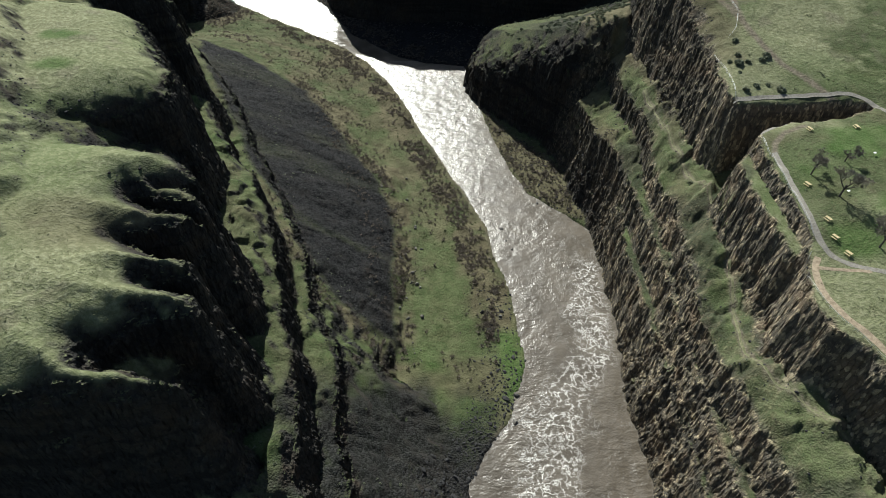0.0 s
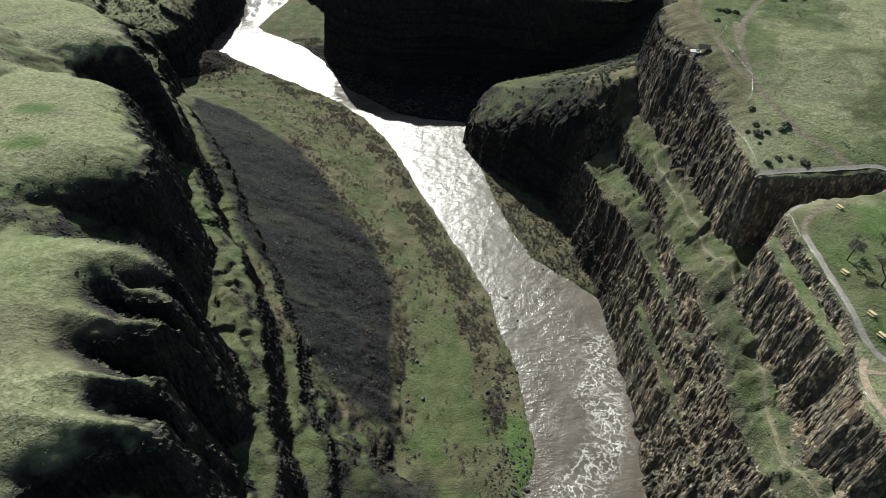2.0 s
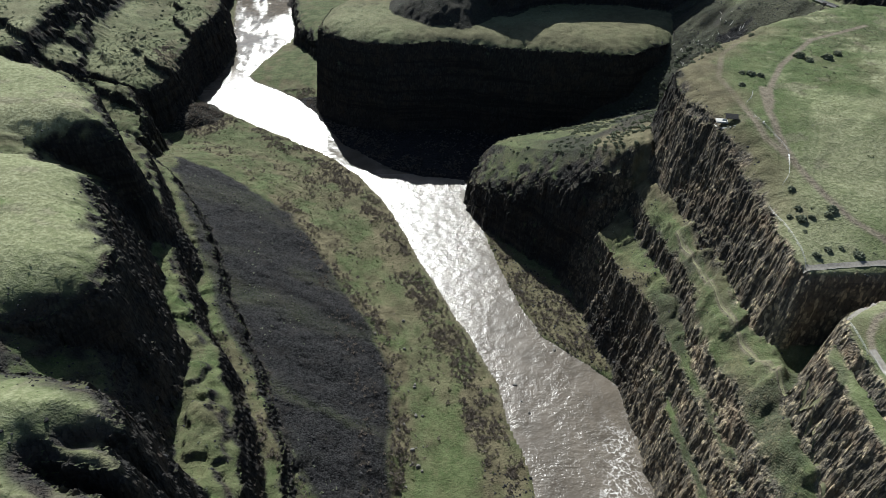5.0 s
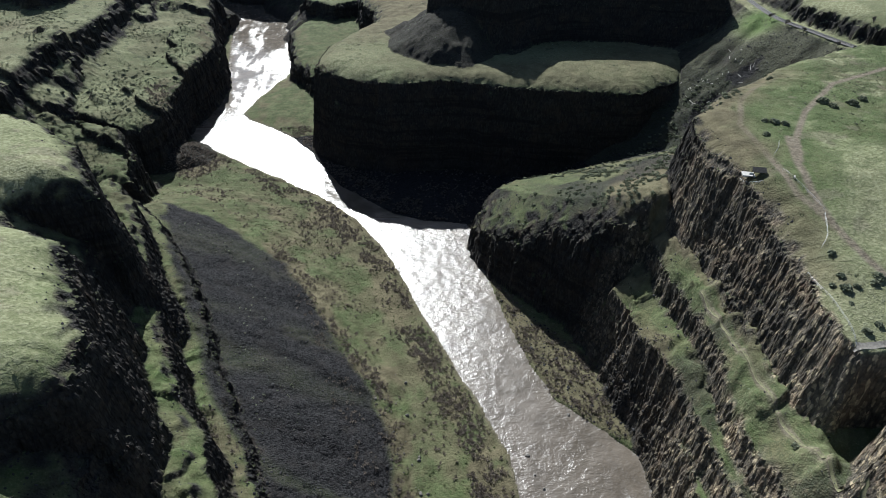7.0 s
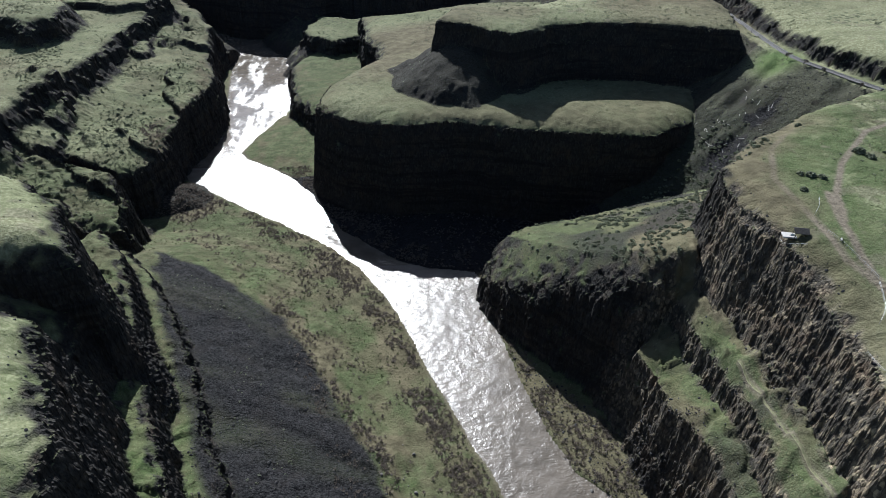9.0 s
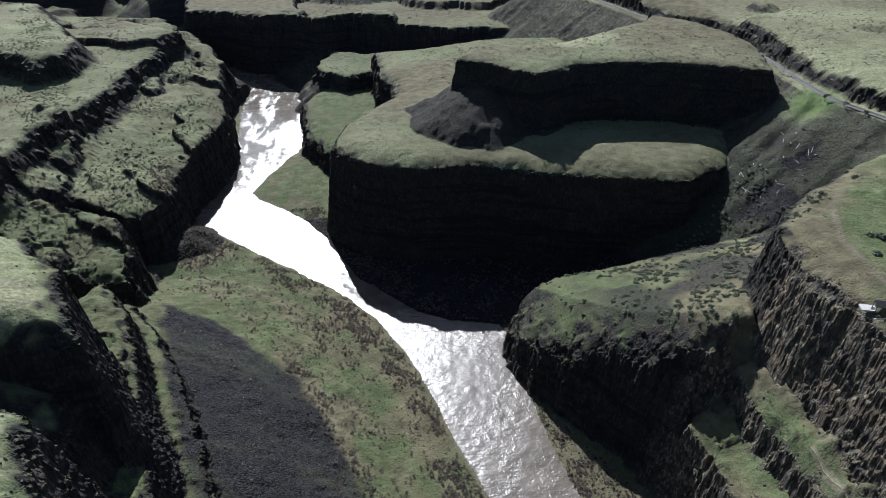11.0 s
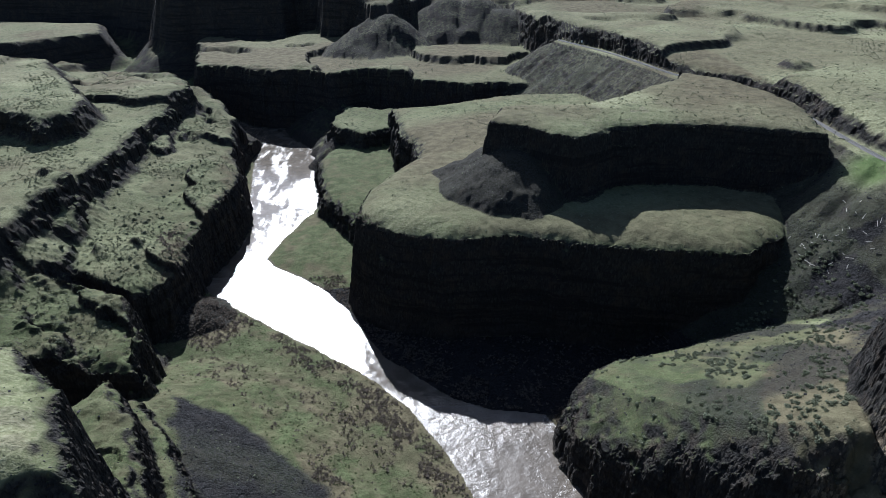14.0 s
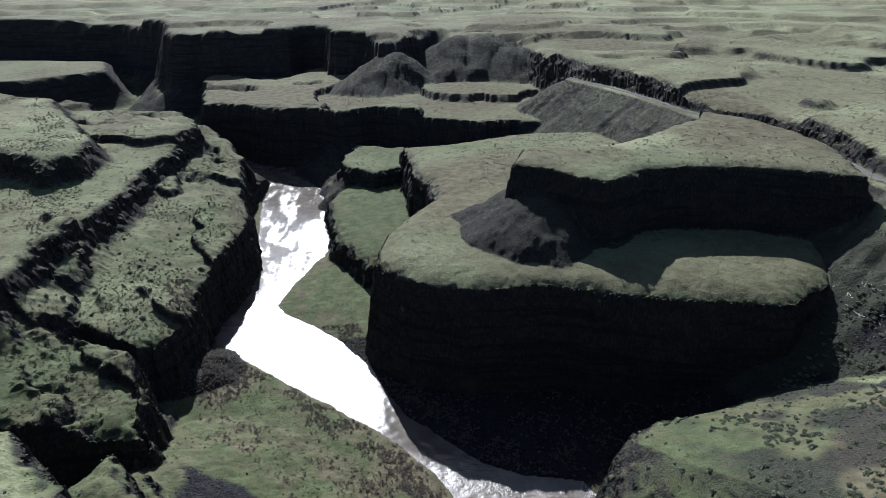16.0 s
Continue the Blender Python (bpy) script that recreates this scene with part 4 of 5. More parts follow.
FAR_SHRUBS = [shrub_shape(40 + k, 9) for k in range(5)]
BRUSH = [brush_shape(k) for k in range(5)]


def scatter(count, box4, want, sink=0.0):
    """Places in a rectangle of the plan, kept with the chance that want(x, y) gives."""
    x0, y0, x1, y1 = box4
    x, y = rng.uniform(x0, x1, count), rng.uniform(y0, y1, count)
    keep = rng.rand(count) < want(x, y)
    x, y = x[keep], y[keep]
    return PLAN * np.stack([x, y, height(x, y) - sink], -1)


def field(name):
    return lambda x, y: value_at(MASK[name], x, y)


def dry_land(x, y):
    return (value_at(MASK["rock"], x, y) < 0.4) & (value_at(river_d, x, y) < -0.8) & (value_at(MASK["bare"], x, y) < 0.5)


# ---- paths, railway ----
PATHS = [
    ("path_1", [(69.6, 126), (72, 125.9), (78, 126.3), (84, 126.6), (92, 127.2), (98, 127.2), (102, 123.5), (104, 116), (105, 100)], 1.9, GRAVEL, "grey gravel path along the ravine rim"),
    ("path_2", [(71.2, 105), (71.0, 97), (70.7, 90), (70.5, 84), (70.7, 79), (72.2, 75.6), (76, 73.4), (82, 71.5), (90, 70)], 1.7, GRAVEL, "grey gravel path beside the rim railing"),
    ("path_3", [(69, 76), (67.4, 73), (66.6, 68), (67.6, 63), (69.8, 58.5), (71.6, 53.5), (74, 48), (78, 41)], 1.7, TAN_DIRT, "tan trodden path beside the rim railing"),
    ("path_4", [(67.8, 73.6), (69.5, 73.3), (73, 72.8), (77, 72.3)], 1.2, TAN_DIRT, "short tan path across the lawn"),
    ("path_6", TRAILS["bench"][1], 0.65, TRAIL_DIRT, "narrow trodden trail along the grassy bench"),
    ("path_5", [(71.5, 112.5), (76, 115.2), (84, 118.9), (92, 119.6), (97, 121.5)], 1.3, GRAVEL, "pale gravel strip along the ravine"),
]
for name, line, width, material, label in PATHS:
    me, _ = ribbon(line, width)
    me.materials.append(material)
    tagged(new(name, me), label, "path", kind="structure")

track = thing("railway_track", "railway track on dark ballast with shining rails", "railway")
BED = 64.6 * PLAN
me, centre = ribbon(TRACK, 4.6, lift=0.35, step=1.5, across=7, sag=0.5, lone=64.45)
part("ballast_bed", me, BALLAST, track)
side = np.gradient(centre, axis=0)
side = np.stack([-side[:, 1], side[:, 0]], -1) / np.linalg.norm(side, axis=1, keepdims=True)
for off in (-0.72, 0.72):
    co, rows = [], []
    for w, z in ((-0.07, BED + 0.1), (-0.07, BED + 0.36), (0.07, BED + 0.36), (0.07, BED + 0.1)):
        p = centre + side * (off + w)
        co.append(np.column_stack([p, np.full(len(p), z)]))
    n = len(centre)
    idx = np.arange(4 * n).reshape(4, n)
    for a, b in ((0, 1), (1, 2), (2, 3)):
        rows.append(np.stack([idx[a, :-1], idx[a, 1:], idx[b, 1:], idx[b, :-1]], -1))
    part("rail", raw_mesh("rail", np.concatenate(co), np.concatenate(rows), False), STEEL, track, "shiny steel rail")
c2 = PLAN * smooth_line(TRACK, 0.5)
d2 = np.gradient(c2, axis=0)
vs, fs = [], []
for p, d in zip(c2, d2):
    d = d / np.hypot(*d)
    s = np.array([-d[1], d[0]])
    n = len(vs)
    for a, b in ((-1, -1), (1, -1), (1, 1), (-1, 1)):
        vs.append((*(p + s * 1.25 * a + d * 0.11 * b), BED + 0.15))
    fs.append((n, n + 1, n + 2, n + 3))
part("sleepers", raw_mesh("sleepers", np.array(vs), np.array(fs), False), BARK, track, "dark timber sleepers", kind="stuff")

cabinet = thing("signal_cabinet", "small white trackside cabinet beside the railway", "cabinet", m=stand(84.5, 562))
part("cabinet_body", box((1.8, 1.4, 2.4), (0, 0, 1.2), 0.05), WHITE_PANEL, cabinet)
part("cabinet_roof", box((2.0, 1.6, 0.14), (0, 0, 2.46), 0.03), GALVANISED, cabinet)


# ---- railings ----
def railing(line, label, tall=1.1, gap=2.4):
    pts = smooth_line(line, gap / PLAN)
    co = [spot(p[0], p[1]) for p in pts]
    rail = thing("railing", label, "railing", "rim railings", Matrix.Translation(co[0]))
    zero = co[0]
    bm = rod((0, 0, -0.3), (0, 0, tall), 0.045)
    me = bpy.data.meshes.new("post")
    bm.to_mesh(me)
    bm.free()
    for p in co:
        part("post", me, GALVANISED, rail, at=Matrix.Translation(p - zero))
    for name, z, r in (("top_rail", tall, 0.04), ("middle_rail", tall * 0.55, 0.02)):
        bm = bmesh.new()
        for a, b in zip(co[:-1], co[1:]):
            rod(a - zero + Vector((0, 0, z)), b - zero + Vector((0, 0, z)), r, bm=bm)
        part(name, bm, GALVANISED, rail)


STEEL_RAIL = "galvanised steel railing along the cliff rim"
railing([(77, 174), (79, 166), (80, 160)], STEEL_RAIL)
railing([(79.6, 159), (77.5, 153), (75, 150)], STEEL_RAIL)
railing([(70.5, 145), (70.5, 138), (70.6, 132), (70.4, 129), (69.9, 126)], STEEL_RAIL)
railing([(70.6, 111), (69.9, 104)], STEEL_RAIL)
railing([(70.3, 104), (70.1, 96), (69.9, 90), (69.8, 84), (69.6, 80.5)], STEEL_RAIL)
railing([(68, 77), (67.2, 75.5), (66.2, 72.5), (65.6, 68), (66.5, 62.5), (68.6, 58), (70.4, 53), (72.8, 47.5)], STEEL_RAIL)
railing([(78, 181), (80.5, 184), (82, 187)], STEEL_RAIL)
railing([(69.5, 177.5), (70, 174), (72, 171.8)], "galvanised steel railing round the lookout pad")


# ---- picnic tables ----
def picnic_table():
    t = thing("picnic_table", "pale yellow wooden picnic table on the lawn", "picnic table", "picnic tables")
    for k in range(4):
        part("tabletop_plank", box((1.9, 0.19, 0.05), (0, -0.3 + 0.2 * k, 0.75), 0.01), PALE_WOOD, t)
    for s in (-1, 1):
        part("bench_plank", box((1.9, 0.28, 0.05), (0, s * 0.78, 0.45), 0.01), PALE_WOOD, t)
        part("end_frame", rod((s * 0.7, -0.78, 0.42), (s * 0.7, 0.78, 0.42), 0.04, bm=rod((s * 0.7, -0.6, 0), (s * 0.7, -0.25, 0.74), 0.045, bm=rod((s * 0.7, 0.6, 0), (s * 0.7, 0.25, 0.74), 0.045))), BARK, t)
    return t


TABLES = [(82, 113, 115), (93, 114, 100), (73.6, 94, 120), (73.4, 84, 117), (73.4, 80, 118), (74.6, 76.5, 120)]
first = picnic_table()
for k, (x, y, turn) in enumerate(TABLES):
    m = stand(x, y, turn, 0.02)
    if k:
        copy_thing(first, m)
    else:
        first.matrix_basis = m

for x, y in ((92, 104), (80.5, 91.5)):
    s = thing("information_sign", "small white sign on a low post on the lawn", "sign", "lawn signs", stand(x, y, 20))
    part("sign_post", rod((0, 0, -0.2), (0, 0, 0.9), 0.05), BARK, s)
    part("sign_panel", box((1.0, 0.7, 0.05), (0, -0.1, 0.95), 0.01), WHITE_PANEL, s, "white panel")

# ---- lookout shelter ----
shelter = thing("lookout_shelter", "open lookout shelter with a dark roof on a pale concrete pad", "shelter", m=stand(72, 175.5, -12))
part("concrete_pad", box((4.2, 3.0, 0.5), (-2.4, 0.6, 0.0), 0.03), CONCRETE, shelter, "pale concrete pad")
for px, py in ((-1.2, -1.0), (1.8, -1.0), (-1.2, 1.2), (1.8, 1.2)):
    part("roof_post", box((0.18, 0.18, 2.7), (px, py, 1.1), 0.01), BARK, shelter)
bm = bmesh.new()
ridge, eave = 3.5, 2.4
rows = [[bm.verts.new((x, y, z)) for x in (-2.0, 2.6)] for y, z in ((-1.9, eave), (0.1, ridge), (2.1, eave), (2.1, eave - 0.12), (0.1, ridge - 0.14), (-1.9, eave - 0.12))]
for a, b in zip(rows, rows[1:] + rows[:1]):
    bm.faces.new((a[0], a[1], b[1], b[0]))
for e in (0, 1):
    bm.faces.new([r[e] for r in rows])
bmesh.ops.recalc_face_normals(bm, faces=bm.faces[:])
part("roof", bm, DARK_ROOF, shelter, "dark pitched roof")
part("information_board", box((1.3, 0.08, 0.9), (-1.9, -0.7, 1.0), 0.02), WHITE_PANEL, shelter, "white board")
bench = thing("lookout_bench", "small pale bench beside the lookout path", "bench", m=stand(78.3, 171, 60))
part("bench_seat", box((1.5, 0.4, 0.07), (0, 0, 0.45), 0.01), CONCRETE, bench)
for s in (-0.55, 0.55):
    part("bench_leg", box((0.14, 0.36, 0.44), (s, 0, 0.21), 0.01), CONCRETE, bench)

for x, y in ((137, 378), (141, 347), (190, 330)):
    pole = thing("utility_pole", "weathered wooden utility pole on the upland", "pole", "utility poles", stand(x, y, 30, -0.3))
    part("pole_shaft", rod((0, 0, 0), (0, 0, 9.0), 0.16, 0.11, 8), BARK, pole)
    part("cross_arm", box((2.2, 0.12, 0.14), (0, 0, 8.4), 0.01), BARK, pole)


# ---- bare trees and single bushes ----
def bare_tree(seed, tall, spread, label, group, at):
    r = random.Random(seed)
    thick, thin = bmesh.new(), ([], [])
    def grow(p, d, length, rad, level):
        q = p + d * length
        if level < 3:
            rod(p, q, rad, rad * 0.72, 6 if level < 2 else 4, thick)
        else:
            w = d.cross(Vector((r.uniform(-1, 1), r.uniform(-1, 1), r.uniform(-1, 1)))).normalized() * max(rad, 0.05)
            w2 = d.cross(w).normalized() * max(rad, 0.05)
            n = len(thin[0])
            thin[0].extend([p + w, p - w * 0.5 + w2 * 0.8, p - w * 0.5 - w2 * 0.8, q])
            thin[1].extend([(n, n + 1, n + 3), (n + 1, n + 2, n + 3), (n + 2, n, n + 3)])
        if level == 6:
            return
        for k in range(3 if level in (0, 2) else 4):
            turn = Vector((r.uniform(-1, 1), r.uniform(-1, 1), r.uniform(-0.35, 0.75)))
            nd = (d * (0.9 if level else 0.6) + turn * spread).normalized()
            grow(p + d * length * r.uniform(0.55, 1.0), nd, length * r.uniform(0.55, 0.82), rad * 0.58, level + 1)
    grow(Vector((0, 0, -0.3)), Vector((0.06, 0.04, 1)).normalized(), tall * 0.30, tall * 0.022, 0)
    tree = thing("bare_tree", label, "tree", group, at)
    part("trunk", thick, BARK, tree)
    part("crown", raw_mesh("crown", np.array([v[:] for v in thin[0]]), np.array(thin[1]), False), TREE_TWIG, tree, "grey crown of bare twigs")


for k, (x, y, tall) in enumerate(((78.5, 90.5, 15), (75.8, 97.4, 11), (81, 78, 14), (85, 102, 10))):
    bare_tree(k + 1, tall, 0.95, "leafless grey tree on the park lawn", "lawn trees", stand(x, y))
for k, (x, y, tall) in enumerate(((140.8, 313, 7), (144, 306, 6), (147.2, 297, 5.5), (152, 281, 5.5), (165, 284, 6), (171, 276, 7))):
    bare_tree(k + 21, tall, 0.6, "small leafless tree beside the railway", "railway trees", stand(x, y))


def bush(seed):
    b = thing("bush", "grey-green sagebrush on the grassy bench", "bush", "rim bushes")
    bm = bmesh.new()
    for k in range(5):
        a = k * 1.26 + seed
        rod((0, 0, -0.2), (0.35 * math.cos(a), 0.35 * math.sin(a), 0.55), 0.05, 0.02, 5, bm)
    part("stem", bm, BARK, b)
    v, f = shrub_shape(60 + seed, 150)
    part("foliage", raw_mesh("foliage", v * np.array((1, 1, 1.05)) + np.array((0, 0, 0.1)), f, False), SAGE, b, "dense grey-green foliage")
    return b


BUSHES = [(76, 148, 1.3), (75, 142, 1.2), (72.5, 140, 1.1), (74.3, 138.6, 1.4), (76.5, 139, 0.9), (81.8, 141, 1.6), (80.3, 139.6, 1.0), (76, 130, 1.0), (79, 130.6, 0.8), (81.5, 128.5, 1.3), (73, 128.6, 1.1), (73.4, 135, 0.7),
          (106, 211, 1.9), (107.5, 208, 1.6), (84, 199, 1.3), (86, 198, 1.5), (88.3, 197, 1.4), (81, 191.5, 1.3), (114, 210, 1.8), (118, 212, 1.6), (66, 160, 0.8), (63.8, 120, 1.0)]
kinds = [bush(0), bush(1), bush(2)]
for k, (x, y, s) in enumerate(BUSHES):
    m = stand(x, y, 57 * k, -0.05) @ Matrix.Diagonal((s, s, s * 0.9, 1))
    if k < 3:
        kinds[k].matrix_basis = m
    else:
        copy_thing(kinds[k % 3], m)


wild = scatter(900, (16, 198, 110, 292), lambda x, y: dry_land(x, y) * (value_at(depth_in["spur"], x, y) > 1) * smooth(-0.2, 0.3, fractal(x, y, 9, 73)))[:130]
for k, (x, y, z) in enumerate(wild):
    s = 0.5 + 0.7 * rng.rand() ** 2
    tagged(copy_thing(kinds[k % 3], pose(x, y, z - 0.05, 0, 0, 41 * k) @ Matrix.Diagonal((s, s, s * 0.85, 1))), "grey-green sagebrush on the slope of the spur", group="spur bushes")
wild = scatter(900, (-180, 250, -118, 420), lambda x, y: dry_land(x, y) * (value_at(H, x, y) > 14) * smooth(-0.2, 0.3, fractal(x, y, 12, 86)))[:120]
for k, (x, y, z) in enumerate(wild):
    s = 0.6 + 0.9 * rng.rand() ** 2
    tagged(copy_thing(kinds[k % 3], pose(x, y, z - 0.05, 0, 0, 41 * k) @ Matrix.Diagonal((s, s, s * 0.85, 1))), "dark sagebrush on the western terraces", group="terrace bushes")


# ---- boulders, logs ----
def boulder(seed):
    bm = bmesh.new()
    bmesh.ops.create_icosphere(bm, subdivisions=2, radius=1.0)
    r = random.Random(seed)
    cuts = [(Vector((r.uniform(-1, 1), r.uniform(-1, 1), r.uniform(-0.6, 1))).normalized(), r.uniform(0.55, 0.85)) for _ in range(7)]
    for v in bm.verts:
        for n, d in cuts:
            over = v.co.dot(n) - d
            if over > 0:
                v.co -= n * over
        v.co *= 1 + r.uniform(-0.04, 0.04)
    me = bpy.data.meshes.new("boulder")
    bm.to_mesh(me)
    bm.free()
    me.materials.append(BOULDER)
    return me


ROCKS = [boulder(k) for k in range(4)]
for k, (x, y, s, wet) in enumerate(((19.8, 147.8, 0.8, 1), (33.4, 160.6, 0.7, 1), (21, 142, 0.5, 1), (22.7, 138, 0.5, 1), (18.6, 76, 0.9, 1), (11.5, 246, 0.8, 1), (9, 254, 0.6, 1))):
    ob = tagged(new("boulder", ROCKS[k % 4]), "dark wet boulder in the river", "boulder", "river boulders")
    ob.matrix_basis = pose(PLAN * x, PLAN * y, 0.05, 10 * k, 0, 70 * k) @ Matrix.Diagonal((PLAN * s, PLAN * s * 0.8, PLAN * s * 0.7, 1))
for k, (x, y, s) in enumerate(((-9.6, 125.5, 0.8), (-8, 121, 0.75), (-6, 108.5, 0.8), (-13.4, 131, 0.7), (17, 109.6, 0.6), (-7, 119.5, 0.5), (-12, 133, 0.6), (-7, 136, 0.5))):
    ob = tagged(new("boulder", ROCKS[(k + 1) % 4]), "dark basalt boulder on the grassy flat", "boulder", "flat boulders")
    ob.matrix_basis = stand(x, y, 50 * k, 0.25 * s, 15 * k) @ Matrix.Diagonal((PLAN * s, PLAN * s * 0.85, PLAN * s * 0.8, 1))
strewn = scatter(400, (-22, 90, 12, 300), lambda x, y: dry_land(x, y) * (value_at(H, x, y) < 8) * (value_at(scree_d, x, y) < -1) * smooth(-14, -4, value_at(scree_d, x, y)))[:60]
for k, (x, y, z) in enumerate(strewn):
    s = 0.3 + 0.7 * rng.rand() ** 2
    ob = tagged(new("boulder", ROCKS[k % 4]), "dark basalt boulder on the grassy flat", "boulder", "flat boulders")
    ob.matrix_basis = pose(x, y, z + 0.2 * s, 15 * k, 0, 50 * k) @ Matrix.Diagonal((s, s * 0.85, s * 0.8, 1))
for k in range(34):
    x, y = 104 + 26 * rng.rand(), 280 + 30 * rng.rand()
    z, a, ln = float(height(x, y)), rng.rand() * 3.1, 1.4 + 3.2 * rng.rand() ** 2
    bm = rod((0, 0, -ln / 2), (0, 0, ln / 2), 0.16, 0.09, 7)
    rod((0, 0, ln * 0.1), (0.35, 0.1, ln * 0.3), 0.06, 0.03, 5, bm)
    e = 0.6
    slope_dir = Vector((math.cos(a) * e, math.sin(a) * e, float(height(x + math.cos(a) * e, y + math.sin(a) * e)) - z)).normalized()
    me = bpy.data.meshes.new("log")
    bm.to_mesh(me)
    bm.free()
    me.materials.append(BLEACHED)
    log = tagged(new("log", me), "bleached driftwood log lying on the scree", "log", "scree logs")
    log.matrix_basis = Matrix.Translation(spot(x, y, 0.14)) @ slope_dir.to_track_quat("Z", "Y").to_matrix().to_4x4()

# ---- loose stones, scrub and brush: uncounted ----
near_scree = scatter(52000, (-112, 92, -8, 255), lambda x, y: value_at(MASK["scree"], x, y) * 0.8 + 0.25 * smooth(-4, -1, value_at(scree_d, x, y)) * (value_at(scree_d, x, y) < 0) * (x > -50))
merged("scree_stones", STONES, near_scree, rng.gamma(2.2, 0.085, len(near_scree)) + 0.07, STONE, None, "loose dark basalt stones on the scree slope", "stones")
far_scree = scatter(14000, (60, 225, 150, 345), lambda x, y: value_at(MASK["scree"], x, y) * 0.7)
merged("bank_stones", STONES, far_scree, rng.gamma(2.2, 0.10, len(far_scree)) + 0.08, STONE, None, "loose dark stones on the railway bank", "stones")
shore = scatter(16000, (-12, 45, 30, 120), lambda x, y: 0.5 * (value_at(river_d, x, y) < 0.3) * smooth(12, 1, -value_at(river_d, x, y)) * smooth(100, 70, y) + 0.18 * (value_at(river_d, x, y) < 0) * smooth(14, 6, -value_at(river_d, x, y)))
shore = np.vstack([shore, scatter(3500, (14, 148, 58, 225), lambda x, y: 0.7 * value_at(east_bank_d, x, y))])
merged("shore_stones", STONES, shore, rng.gamma(2.2, 0.14, len(shore)) + 0.08, STONE, None, "scattered grey stones along the river shore", "stones")
rim = scatter(42000, (-130, 40, 110, 340), lambda x, y: 0.4 * ((y > 80) | (x > 0)) * (value_at(slope, x, y) > 0.55) * (value_at(slope, x, y) < 2.2) * (value_at(H, x, y) > 8))
merged("cliff_rubble", STONES, rim, rng.gamma(2.0, 0.10, len(rim)) + 0.08, STONE, None, "broken basalt blocks along the cliff edges", "stones")

flat_scrub = scatter(16000, (-130, 60, 30, 330), lambda x, y: dry_land(x, y) * (value_at(H, x, y) < 12) * (value_at(MASK["scree"], x, y) < 0.3) * (value_at(MASK["lush"], x, y) < 0.5) * smooth(-0.2, 0.4, fractal(x, y, 14, 71)) * 0.6)
merged("flat_scrub", SMALL_SHRUBS, flat_scrub, rng.uniform(0.25, 0.75, len(flat_scrub)), GREEN_SCRUB, None, "small dark scrub plants dotted over the grassy flat", "scrub", squash=(1.1, 1.1, 0.7))
bench_scrub = scatter(26000, (-135, 40, 150, 350), lambda x, y: dry_land(x, y) * (value_at(H, x, y) > 12) * np.where((x > -60) | (y > 110), 1, 0.25) * smooth(-0.15, 0.45, fractal(x, y, 10, 72)) * np.where((x > 66) & (y < 215), 0.05, 0.45) * np.where((x < -36) & (y < 200) & (value_at(H, x, y) > 60), 0.04, 1))
merged("bench_scrub", SMALL_SHRUBS, bench_scrub, rng.uniform(0.25, 0.75, len(bench_scrub)), SAGE, None, "grey-green sagebrush dotted over the benches", "scrub", squash=(1.1, 1.1, 0.65))
spur_scrub = scatter(5200, (12, 195, 120, 300), lambda x, y: dry_land(x, y) * (value_at(depth_in["spur"], x, y) > 0) * smooth(-0.2, 0.3, fractal(x, y, 9, 73)) * 0.5)
merged("spur_scrub", SHRUBS, spur_scrub, rng.uniform(0.6, 1.6, len(spur_scrub)), SAGE, None, "sagebrush clumps on the spur", "scrub")
north_scrub = scatter(46000, (-330, 235, -110, 600), lambda x, y: dry_land(x, y) * (value_at(H, x, y) > 14) * smooth(-0.35, 0.35, fractal(x, y, 14, 74)) * 0.75)
merged("terrace_scrub", FAR_SHRUBS, north_scrub, rng.uniform(0.5, 1.25, len(north_scrub)), SAGE, None, "sagebrush dotted over the western terraces", "scrub")
far_scrub = scatter(34000, (-110, 330, 400, 800), lambda x, y: dry_land(x, y) * smooth(0.0, 0.5, fractal(x, y, 30, 75) + 0.12) * 0.6 * (value_at(H, x, y) > 20))
merged("upland_scrub", FAR_SHRUBS, far_scrub, rng.uniform(0.5, 1.2, len(far_scrub)), SAGE, None, "distant sagebrush over the upland and mesa", "scrub")
lawn_scrub = scatter(5000, (70, 125, 330, 260), lambda x, y: dry_land(x, y) * smooth(0.15, 0.5, fractal(x, y, 22, 76)) * 0.4 * (x > 72))
merged("meadow_scrub", SMALL_SHRUBS, lawn_scrub, rng.uniform(0.3, 1.0, len(lawn_scrub)), SAGE, None, "low scrub on the eastern meadow", "scrub", squash=(1.1, 1.1, 0.6))


def inside_by_points(poly, x, y):
    return outline_distance(np.array(poly, np.float32), x, y)


def brush_here(x, y):
    d = -value_at(river_d, x, y)
    edge = smooth(2.8, 0.8, np.abs(value_at(scree_d, x, y) + 2.8)) * (x > -62) * 0.8
    shore = (smooth(7, 2, np.abs(d - 6)) * smooth(105, 135, y) + smooth(5, 1, np.abs(d - 7.5)) * smooth(70, 85, y)) * (x < 20) * (d > 0.6)
    return np.clip(edge + shore * 0.75 + 0.9 * smooth(-2, 2, inside_by_points(CORNER_BRUSH, x, y)) + value_at(MASK["brown"], x, y) * 0.3 * (value_at(H, x, y) < 9) + 0.55 * value_at(east_bank_d, x, y), 0, 1) * (value_at(MASK["lush"], x, y) < 0.6) * smooth(-0.35, 0.15, fractal(x, y, 6, 69)) * dry_land(x, y)


thicket = scatter(100000, (-145, 85, 60, 345), lambda x, y: brush_here(x, y) * 0.85)
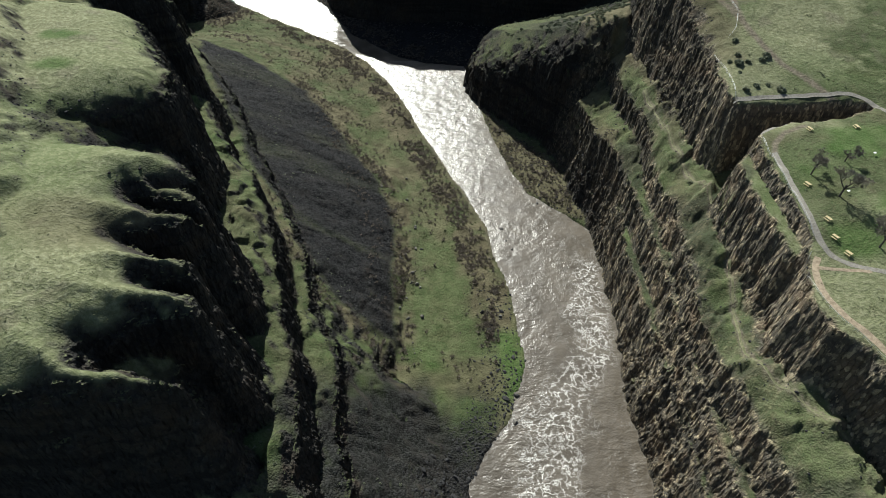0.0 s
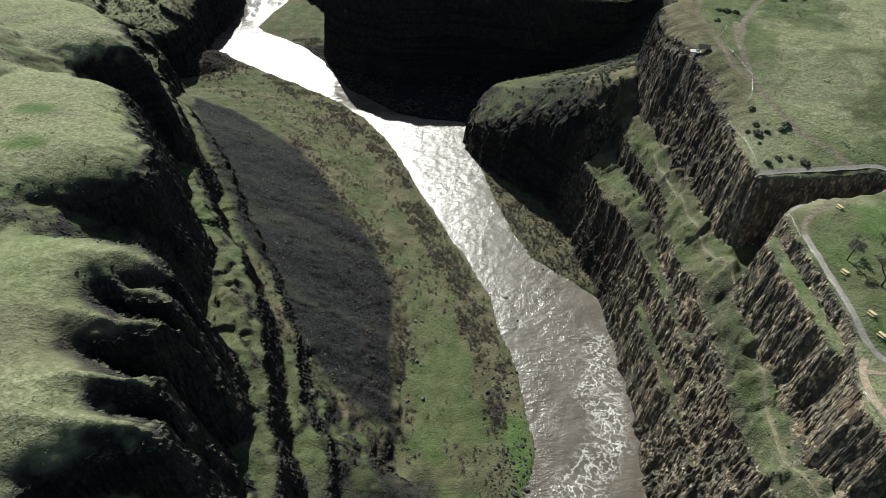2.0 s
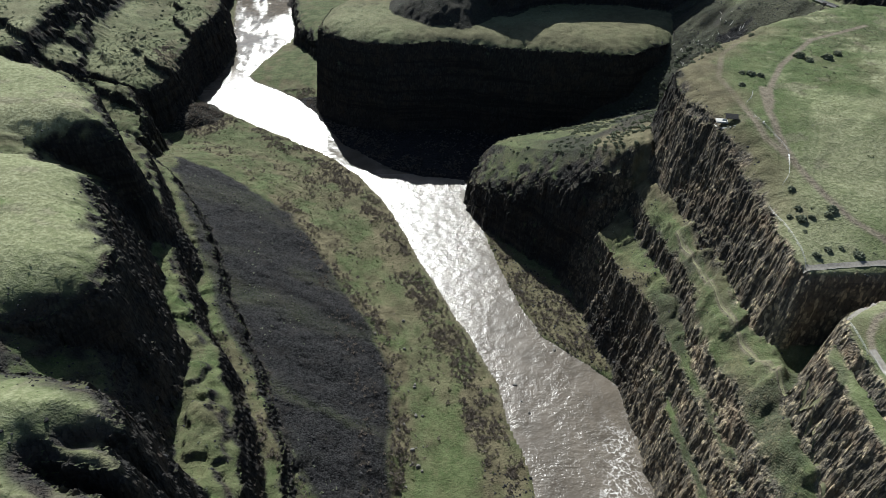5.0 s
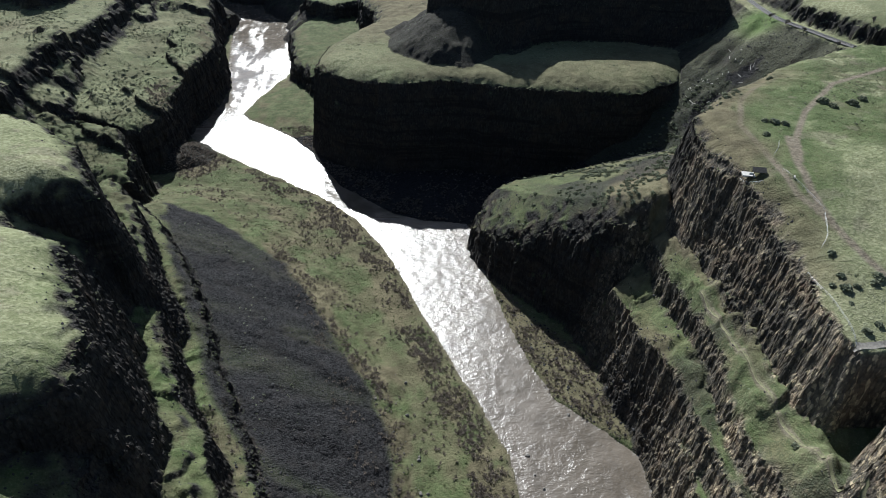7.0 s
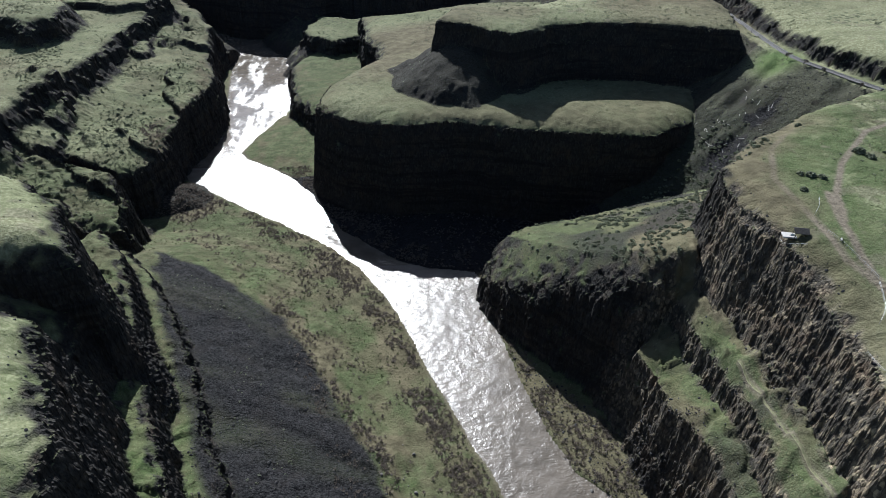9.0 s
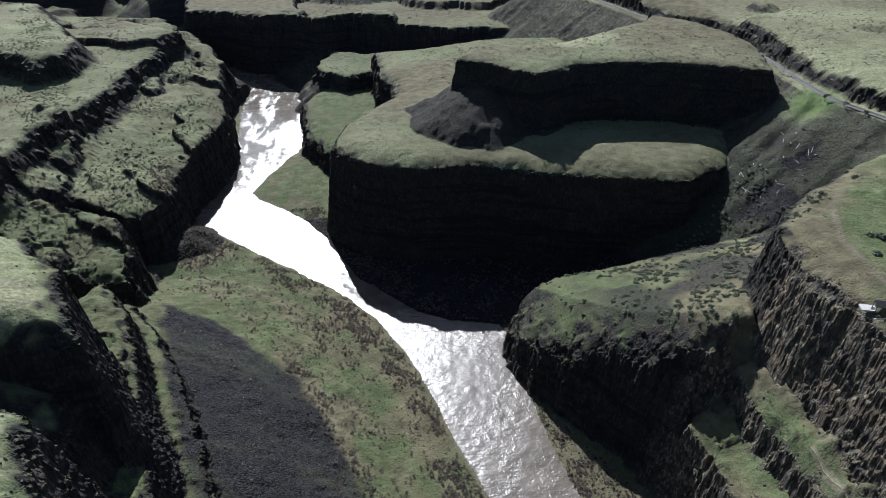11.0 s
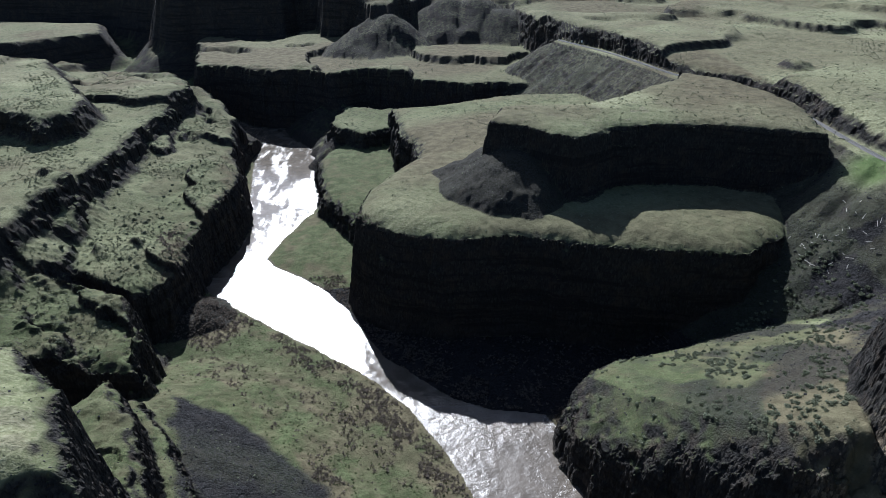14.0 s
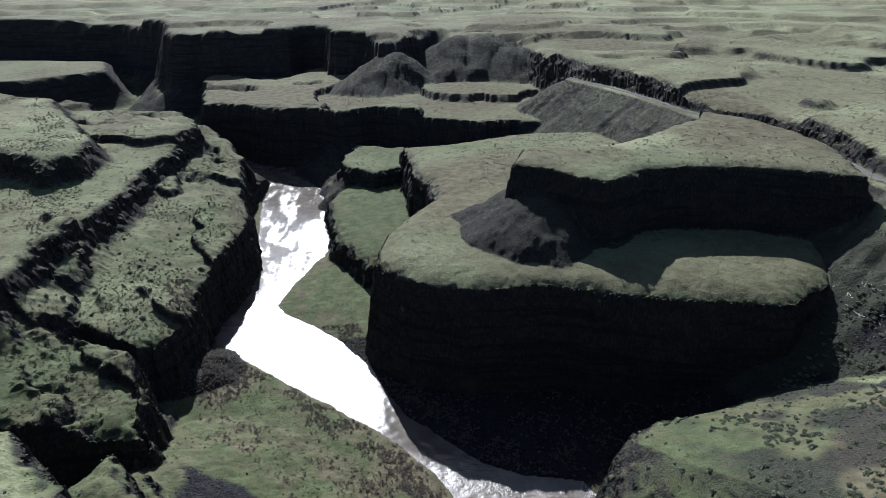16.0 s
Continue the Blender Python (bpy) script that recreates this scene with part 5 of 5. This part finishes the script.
merged("bank_brush", BRUSH, thicket, rng.uniform(0.5, 1.3, len(thicket)), TWIG, None, "leafless brown brush along the river bank", "brush", squash=(1.3, 1.3, 0.75))


def tuft_shape(k):
    r = np.random.RandomState(400 + k)
    v, f = [], []
    for i in range(4):
        a = r.rand() * 6.283
        c = np.array([r.uniform(-0.5, 0.5), r.uniform(-0.5, 0.5), 0])
        w = np.array([math.cos(a), math.sin(a), 0]) * 0.32
        n = len(v)
        v += [c - w, c + w, c + np.array([r.uniform(-0.4, 0.4), r.uniform(-0.4, 0.4), r.uniform(0.5, 1.0)])]
        f.append((n, n + 1, n + 2))
    return np.array(v), np.array(f)


TUFTS = [tuft_shape(k) for k in range(6)]
tufts = scatter(60000, (-140, 40, 130, 345), lambda x, y: dry_land(x, y) * (value_at(MASK["scree"], x, y) < 0.4) * (0.25 + 0.75 * smooth(-0.2, 0.3, fractal(x, y, 12, 81))) * (value_at(MASK["lush"], x, y) < 0.8))
merged("grass_tufts", TUFTS, tufts, rng.gamma(3, 0.10, len(tufts)) + 0.10, STRAW, None, "dry and green grass tufts over the flats and benches", "grass", squash=(1.2, 1.2, 0.4))


# ---- basalt columns ----
def column_mesh(k):
    """A prism of five or six uneven sides with a slanting broken top, one metre wide and one high, hanging from its top."""
    r = random.Random(300 + k)
    n = r.choice((5, 6, 6))
    ang = [2 * math.pi * (i + r.uniform(-0.22, 0.22)) / n for i in range(n)]
    rad = [r.uniform(0.42, 0.58) for _ in range(n)]
    lean, aim = r.uniform(0.03, 0.09), r.uniform(0, 6.28)
    rings = []
    for z, s, tip in ((-1.0, 1.15, 0), (-0.5, 1.04, 0), (-0.07, 0.92, 1), (0.0, 0.40, 1)):
        rings.append([(s * q * math.cos(a), s * q * math.sin(a), z + tip * (lean * math.cos(a - aim) + r.uniform(-0.02, 0.01))) for a, q in zip(ang, rad)])
    v = [p for ring in rings for p in ring] + [(0, 0, 0.0)]
    f = []
    for j in range(3):
        for i in range(n):
            a, b = j * n + i, j * n + (i + 1) % n
            f += [(a, b, b + n), (a, b + n, a + n)]
    f += [(3 * n + i, 3 * n + (i + 1) % n, 4 * n) for i in range(n)]
    return np.array(v), np.array(f)


COLUMNS = [column_mesh(k) for k in range(9)]


def column_places(count, box4, members, least=1.5, rise=6.0, cell=0.55):
    """Tops of columns that lean on the cliff: each stands above the face at its foot, but below the rim behind it."""
    ids = [order.index(m) for m in members]
    p = scatter(count, box4, lambda x, y: (value_at(slope, x, y) > least) & np.isin(value_at(owner, x, y), ids) & (value_at(H, x, y) > 1.5))
    _, keep = np.unique(np.floor(p[:, 0] / (cell * PLAN)) * 10007 + np.floor(p[:, 1] / (cell * PLAN)), return_index=True)
    p = p[keep]
    x, y = p[:, 0] / PLAN, p[:, 1] / PLAN
    gxx, gyy = value_at(dx_, x, y), value_at(dy_, x, y)
    n = np.maximum(np.hypot(gxx, gyy), 1e-6)
    behind = PLAN * np.maximum(height(x + 0.8 * gxx / n, y + 0.8 * gyy / n), height(x + 1.5 * gxx / n, y + 1.5 * gyy / n))
    tops = np.minimum(p[:, 2] + rng.uniform(-0.6, rise, len(p)), behind - rng.uniform(-0.4, 1.2, len(p)))
    foot = PLAN * height(x - 1.2 * gxx / n, y - 1.2 * gyy / n)
    return np.column_stack([p[:, 0], p[:, 1], np.maximum(tops, p[:, 2] - 0.6)]), np.clip(np.maximum(tops, p[:, 2]) - foot, 3.0, 16.0)


top, drop = column_places(60000, (60, 84, 76, 106), ["east_lip", "east_plateau"], 2.6, 1.0, 0.7)
single = np.nonzero(top[:, 2] > 48 * PLAN)[0][:300]
meshes = []
for v, f in COLUMNS:
    me = raw_mesh("column", v, f, False)
    me.materials.append(PALE_BASALT)
    meshes.append(me)
for i in single:
    g = rng.uniform(0.45, 1.1)
    part("column", meshes[i % len(meshes)], None, CLIFF["cliff_east"], at=pose(*(float(c) for c in top[i]), 0, 0, rng.uniform(0, 360)) @ Matrix.Diagonal((g, g, float(drop[i]), 1)))
